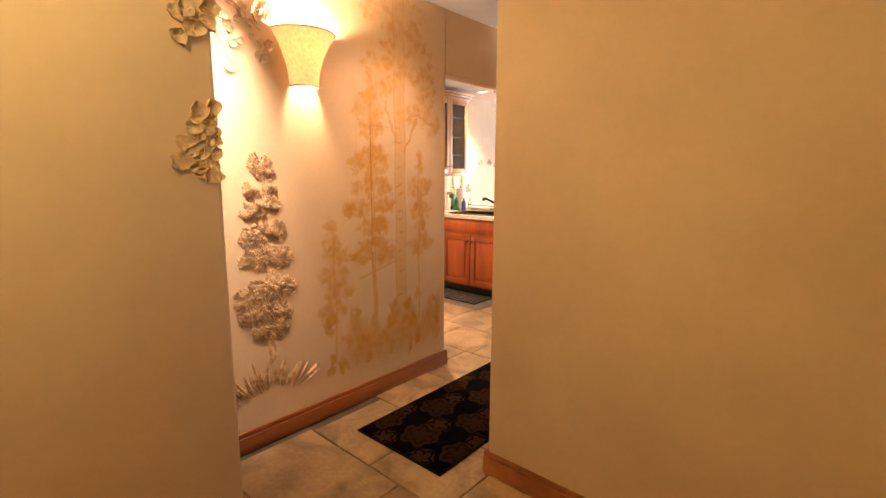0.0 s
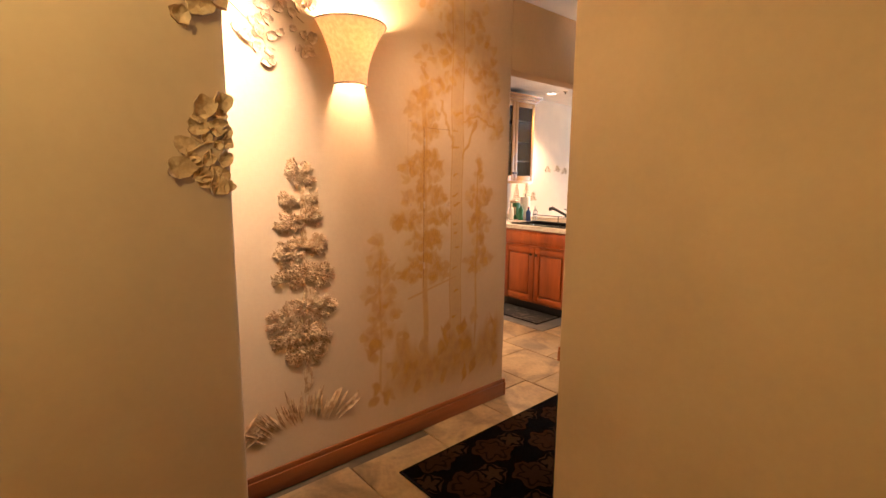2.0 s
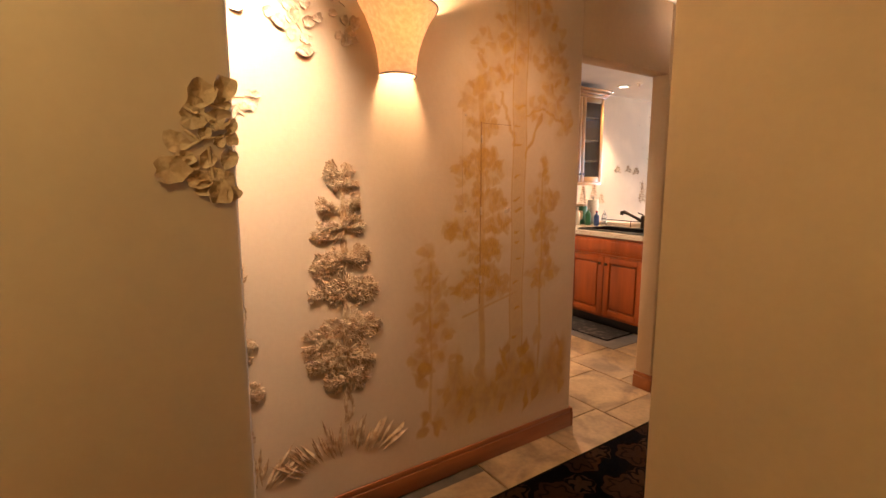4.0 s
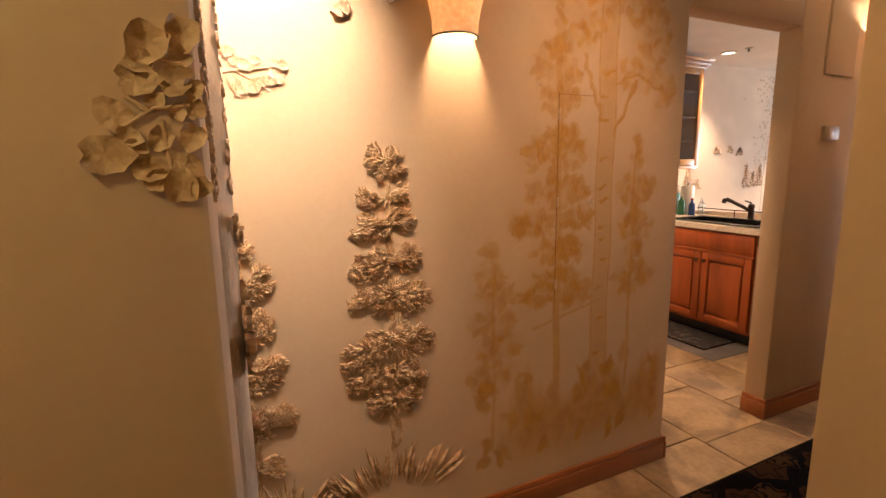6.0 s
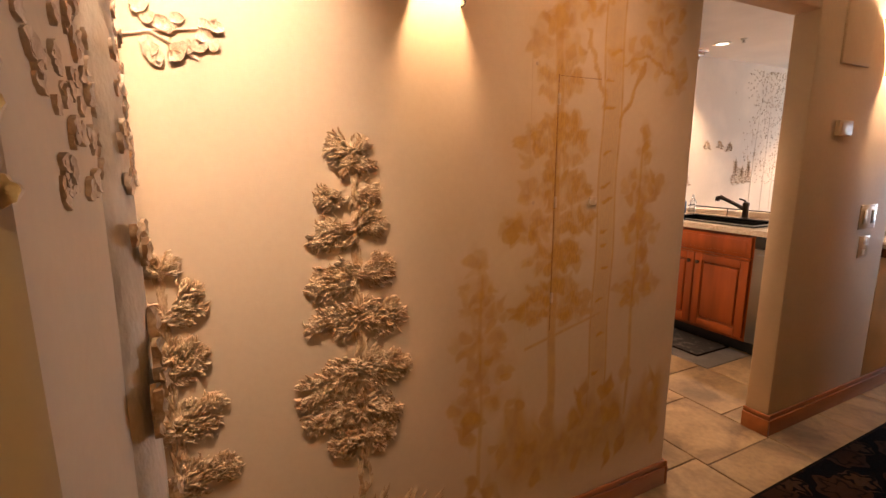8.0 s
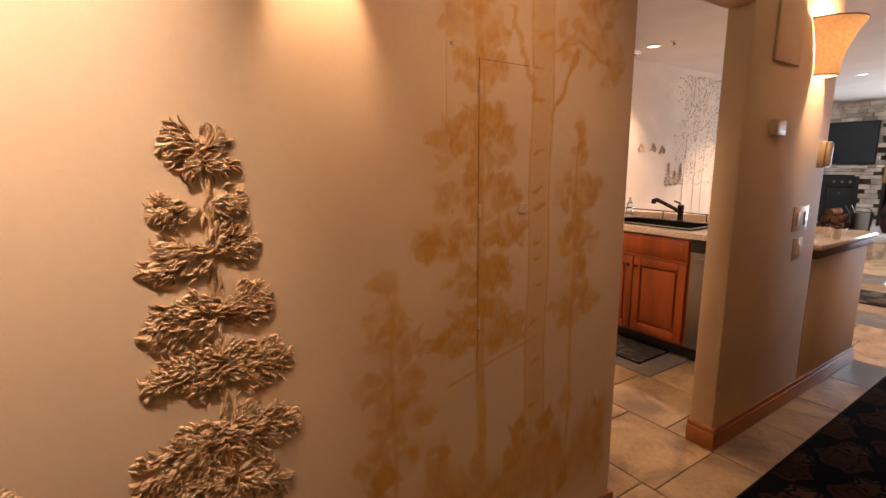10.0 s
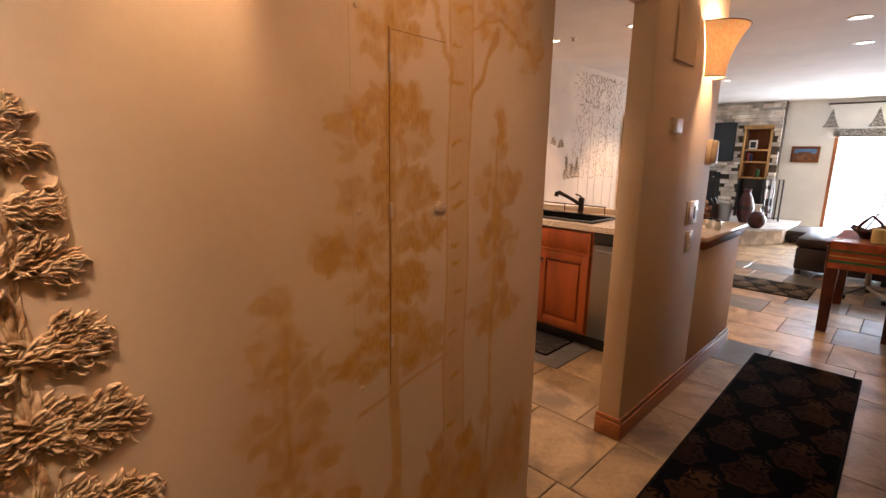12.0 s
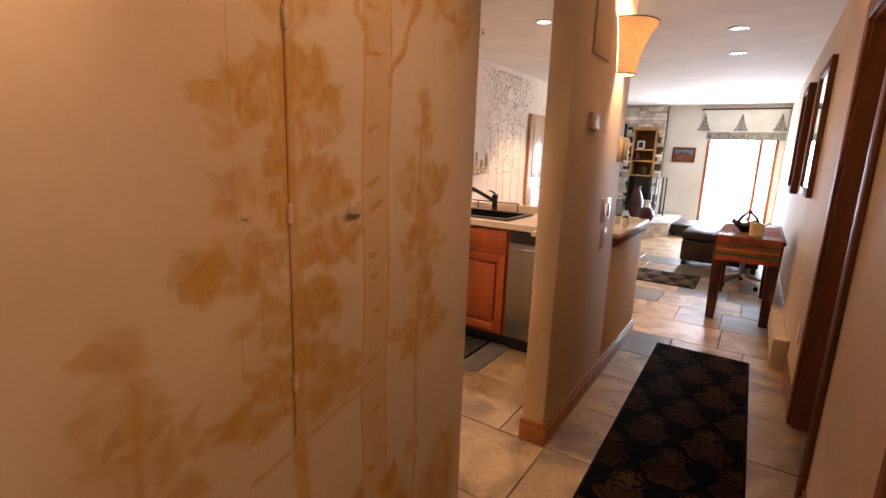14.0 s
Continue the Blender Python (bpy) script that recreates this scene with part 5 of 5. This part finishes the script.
_l.new(_old, _h.inputs["Color"])
_l.new(_h.outputs[0], _b.inputs["Base Color"])
stone_wall()

tv = thing("television", "black flat television mounted on the stone wall", "television", (-4.70, FY - 0.08, 1.72))
part("casing", boxes((-0.55, 0.55, 0.0, 0.045, -0.37, 0.37), bevel=0.008), BLACK, tv)
part("screen", boxes((-0.535, 0.535, -0.004, 0.001, -0.35, 0.355)), surface("dark_screen", (0.006, 0.007, 0.009), 0.12, 0.02, 4, 50, 0.0), tv)
part("bracket", boxes((-0.15, 0.15, 0.046, 0.079, -0.12, 0.12)), BLACK, tv)
sb = thing("cable_box", "small silver box under the television", "box", (-4.45, FY - 0.08, 1.27))
part("case", boxes((-0.2, 0.2, -0.03, 0.04, 0.0, 0.045), bevel=0.005), WHITE, sb)
ins = thing("fireplace_insert", "black iron fireplace insert with glass doors", "fireplace", (-4.8, FY - 0.02, HTOP))
part("surround", boxes((-0.46, -0.4, -0.02, 0.03, 0.001, 0.86), (0.4, 0.46, -0.02, 0.03, 0.001, 0.86), (-0.4, 0.4, -0.02, 0.03, 0.66, 0.86), bevel=0.004), BLACK, ins)
for a, b in ((-0.395, -0.003), (0.003, 0.395)):
    dr = part("door", boxes((a, b, -0.012, 0.012, 0.01, 0.65), bevel=0.004), BLACK, ins)
    part("handle", tube([((a + b) / 2, -0.013, 0.55), ((a + b) / 2, -0.04, 0.55)], 0.012), STEEL, dr)
for x in (0.1, 0.22, 0.34):
    part("vent_knob", tube([(x, -0.021, 0.76), (x, -0.035, 0.76)], 0.018, 12), STEEL, ins)
LIGHTOAK = surface("light_oak", (0.56, 0.33, 0.13), 0.4, 0.15, 5, 30, 0.05, 0.002, second=(0.42, 0.23, 0.08), stretch=(1, 1, 0.15))
bc = thing("bookcase", "built-in oak bookcase in the stone wall, half-full", "bookcase", (-3.79, FY - 0.03, 0))
part("side", boxes((-0.235, -0.2, 0, 0.24, 1.02, 2.0), bevel=0.003), LIGHTOAK, bc)
part("side", boxes((0.2, 0.235, 0, 0.24, 1.02, 2.0), bevel=0.003), LIGHTOAK, bc)
part("head", boxes((-0.25, 0.25, -0.015, 0.24, 1.96, 2.03), bevel=0.005), LIGHTOAK, bc)
part("back", boxes((-0.2, 0.2, 0.225, 0.24, HTOP + 0.002, 1.96)), DARKWOOD, bc)
part("niche", boxes((-0.235, -0.2, 0.03, 0.24, HTOP + 0.002, 1.019), (0.2, 0.235, 0.03, 0.24, HTOP + 0.002, 1.019), (-0.2, 0.2, 0.2, 0.224, HTOP + 0.002, 1.019)), BLACK, bc)
for z in (1.02, 1.32, 1.55):
    part("shelf", boxes((-0.199, 0.199, 0.002, 0.224, z, z + 0.028), bevel=0.003), LIGHTOAK, bc)


def book(x, z, w, h, mat, label):
    solid("book", boxes((-w / 2, w / 2, 0.02, 0.16, 0, h), bevel=0.002), mat, label, "book", (-3.79 + x, FY - 0.03, z), "books on the shelves")


book(-0.12, 1.349, 0.03, 0.16, RED, "red book standing on the shelf")
book(-0.08, 1.349, 0.025, 0.14, BLUE, "blue book standing on the shelf")
book(0.02, 1.049, 0.04, 0.17, DARKWOOD, "brown book standing on the shelf")
book(0.07, 1.049, 0.03, 0.15, GREEN, "green book standing on the shelf")
ph = thing("shelf_photo", "white framed photo on the bookcase shelf", "photo frame", (-3.85, FY - 0.01, 1.579))
part("frame", boxes((-0.07, 0.07, 0, 0.015, 0, 0.17), bevel=0.003), WHITE, ph)
part("picture", boxes((-0.045, 0.045, -0.002, -0.0003, 0.03, 0.14)), BLACK, ph)

bk = thing("ash_bucket", "grey metal ash bucket on the hearth", "bucket", (-3.95, 11.5, HTOP + 0.001))
part("body", lathe([(0, 0), (0.12, 0), (0.14, 0.3), (0.145, 0.31), (0.13, 0.3), (0.11, 0.01)], 20), STEEL, bk)
part("handle", tube([(-0.14, 0, 0.29), (-0.08, 0, 0.38), (0.08, 0, 0.38), (0.14, 0, 0.29)], 0.006), BLACK, bk)
lr = thing("log_rack", "black iron log rack with dark logs on the hearth", "log rack", (-4.3, 11.4, HTOP + 0.001))
for s in (-1, 1):
    part("hoop", tube([(-0.2, s * 0.12, 0), (-0.24, s * 0.12, 0.3), (-0.18, s * 0.12, 0.42)], 0.012), BLACK, lr)
    part("hoop", tube([(0.2, s * 0.12, 0), (0.24, s * 0.12, 0.3), (0.18, s * 0.12, 0.42)], 0.012), BLACK, lr)
for k, (x, z) in enumerate(((-0.12, 0.07), (0.02, 0.07), (0.14, 0.08), (-0.05, 0.19), (0.09, 0.2), (0.0, 0.3))):
    part("log", tube([(x, -0.2, z), (x + 0.01, 0.2, z)], 0.06, 9), DARKWOOD, lr)
fs = thing("fire_screen", "folded black fire screen with upright bars", "fire screen", (-3.36, 12.2, HTOP + 0.001))
part("frame", tube([(-0.16, 0, 0.0), (-0.16, 0, 0.76), (0.14, 0.05, 0.76), (0.14, 0.05, 0.0)], 0.014), BLACK, fs)
for k in range(4):
    x = -0.1 + 0.06 * k
    part("bar", tube([(x, 0.02, 0.02), (x, 0.02, 0.76)], 0.007 + 0.006 * (k % 2)), BLACK if k % 2 else STEEL, fs)
part("rail", tube([(-0.16, 0, 0.05), (0.14, 0.05, 0.05)], 0.01), BLACK, fs)
MAROON = surface("maroon_glaze", (0.075, 0.012, 0.012), 0.3, 0.2, 10, 80, 0.05)
ro = thing("red_pitcher", "maroon ceramic pitcher with white neck on the hearth", "pitcher", (-3.30, 10.95, HTOP + 0.001))
part("body", lathe([(0, 0), (0.07, 0), (0.12, 0.06), (0.14, 0.14), (0.11, 0.22), (0.06, 0.27), (0, 0.28)], 22), MAROON, ro)
part("neck", lathe([(0.058, 0.27), (0.04, 0.32), (0.045, 0.37), (0.06, 0.39), (0.05, 0.385), (0.0, 0.34)], 18), WHITE, ro)
part("handle", tube([(0.05, 0, 0.36), (0.12, 0, 0.36), (0.14, 0, 0.28), (0.1, 0, 0.21)], 0.013), MAROON, ro)
vs2 = thing("tall_vase", "tall dark red vase by the bookcase", "vase", (-3.62, 11.6, HTOP + 0.001))
part("body", lathe([(0, 0), (0.08, 0), (0.13, 0.12), (0.14, 0.3), (0.09, 0.46), (0.05, 0.54), (0.07, 0.6), (0.05, 0.58), (0, 0.5)], 22), MAROON, vs2)
part("band", lathe([(0.14, 0.24), (0.146, 0.27), (0.14, 0.3)], 22), BLACK, vs2)

sf = thing("low_bench", "low dark grey padded bench below the window", "bench", (-2.35, 12.0, 0))
part("base", boxes((-0.62, 0.75, -0.45, 0.5, 0.04, 0.13), bevel=0.012), LEATHER, sf)
for a, b in ((-0.61, 0.06), (0.065, 0.74)):
    part("seat_cushion", boxes((a, b, -0.46, 0.5, 0.131, 0.215), bevel=0.025), LEATHER, sf)
for x in (-0.55, 0.68):
    for y in (-0.4, 0.42):
        part("foot", boxes((x - 0.03, x + 0.03, y - 0.03, y + 0.03, 0, 0.04)), BLACK, sf)
pc = thing("landscape_picture", "small dark framed mountain landscape picture", "picture", (-3.05, END - 0.002, 1.495))
part("frame", boxes((-0.215, 0.215, -0.025, 0, 0.1, 0.145), (-0.215, 0.215, -0.025, 0, -0.145, -0.1), (-0.215, -0.17, -0.025, 0, -0.1, 0.1), (0.17, 0.215, -0.025, 0, -0.1, 0.1), bevel=0.003), DARKWOOD, pc)
part("sky", boxes((-0.17, 0.17, -0.012, 0, 0.02, 0.1)), surface("painted_sky", (0.12, 0.26, 0.5), 0.5, 0.2, 6), pc)
part("hills", boxes((-0.17, 0.17, -0.013, -0.0121, -0.1, 0.0195), (-0.1, 0.08, -0.013, -0.0121, 0.02, 0.045)), surface("painted_hills", (0.22, 0.09, 0.04), 0.5, 0.3, 10), pc)

FABRIC = surface("valance_fabric", (0.78, 0.77, 0.72), 0.9, 0.05, 4, 200, 0.3, 0.002)
PRINT = surface("printed_fabric", (0.45, 0.42, 0.38), 0.9, 0.3, 40, 200, 0.2, 0.002, second=(0.1, 0.09, 0.08))
va = thing("window_valance", "pale fabric valance with patterned border and tassels", "valance")
part("panel", boxes((WX0 - 0.12, EAST - 0.02, END - 0.07, END - 0.055, 1.94, 2.36), bevel=0.004), FABRIC, va)
for k in range(3):
    part("fold", boxes((WX0 - 0.02, EAST - 0.03, END - 0.085 - 0.006 * k, END - 0.071 - 0.006 * k, 1.80 + 0.045 * k, 1.85 + 0.045 * k), bevel=0.004), PRINT, va)
part("rod", tube([(WX0 - 0.16, END - 0.05, 2.375), (EAST - 0.01, END - 0.05, 2.375)], 0.014), BRONZE, va)
for x in (WX0 - 0.08, -2.12, -1.5):
    bm = lathe([(0, 0.32), (0.012, 0.3), (0.03, 0.22), (0.075, 0.08), (0.12, 0.0), (0, 0.01)], 14, (x, END - 0.09, 1.97))
    for v in bm.verts:
        v.co.y = END - 0.09 + (v.co.y - END + 0.09) * 0.15
    part("tassel", bm, PRINT, va)
cdn = thing("blind_cord", "dark hanging blind wand beside the window", "cord")
part("wand", tube([(-1.83, END - 0.06, 1.8), (-1.86, END - 0.06, 0.5)], 0.012), BLACK, cdn)


# ---- floor tiles ----
lay_tiles()
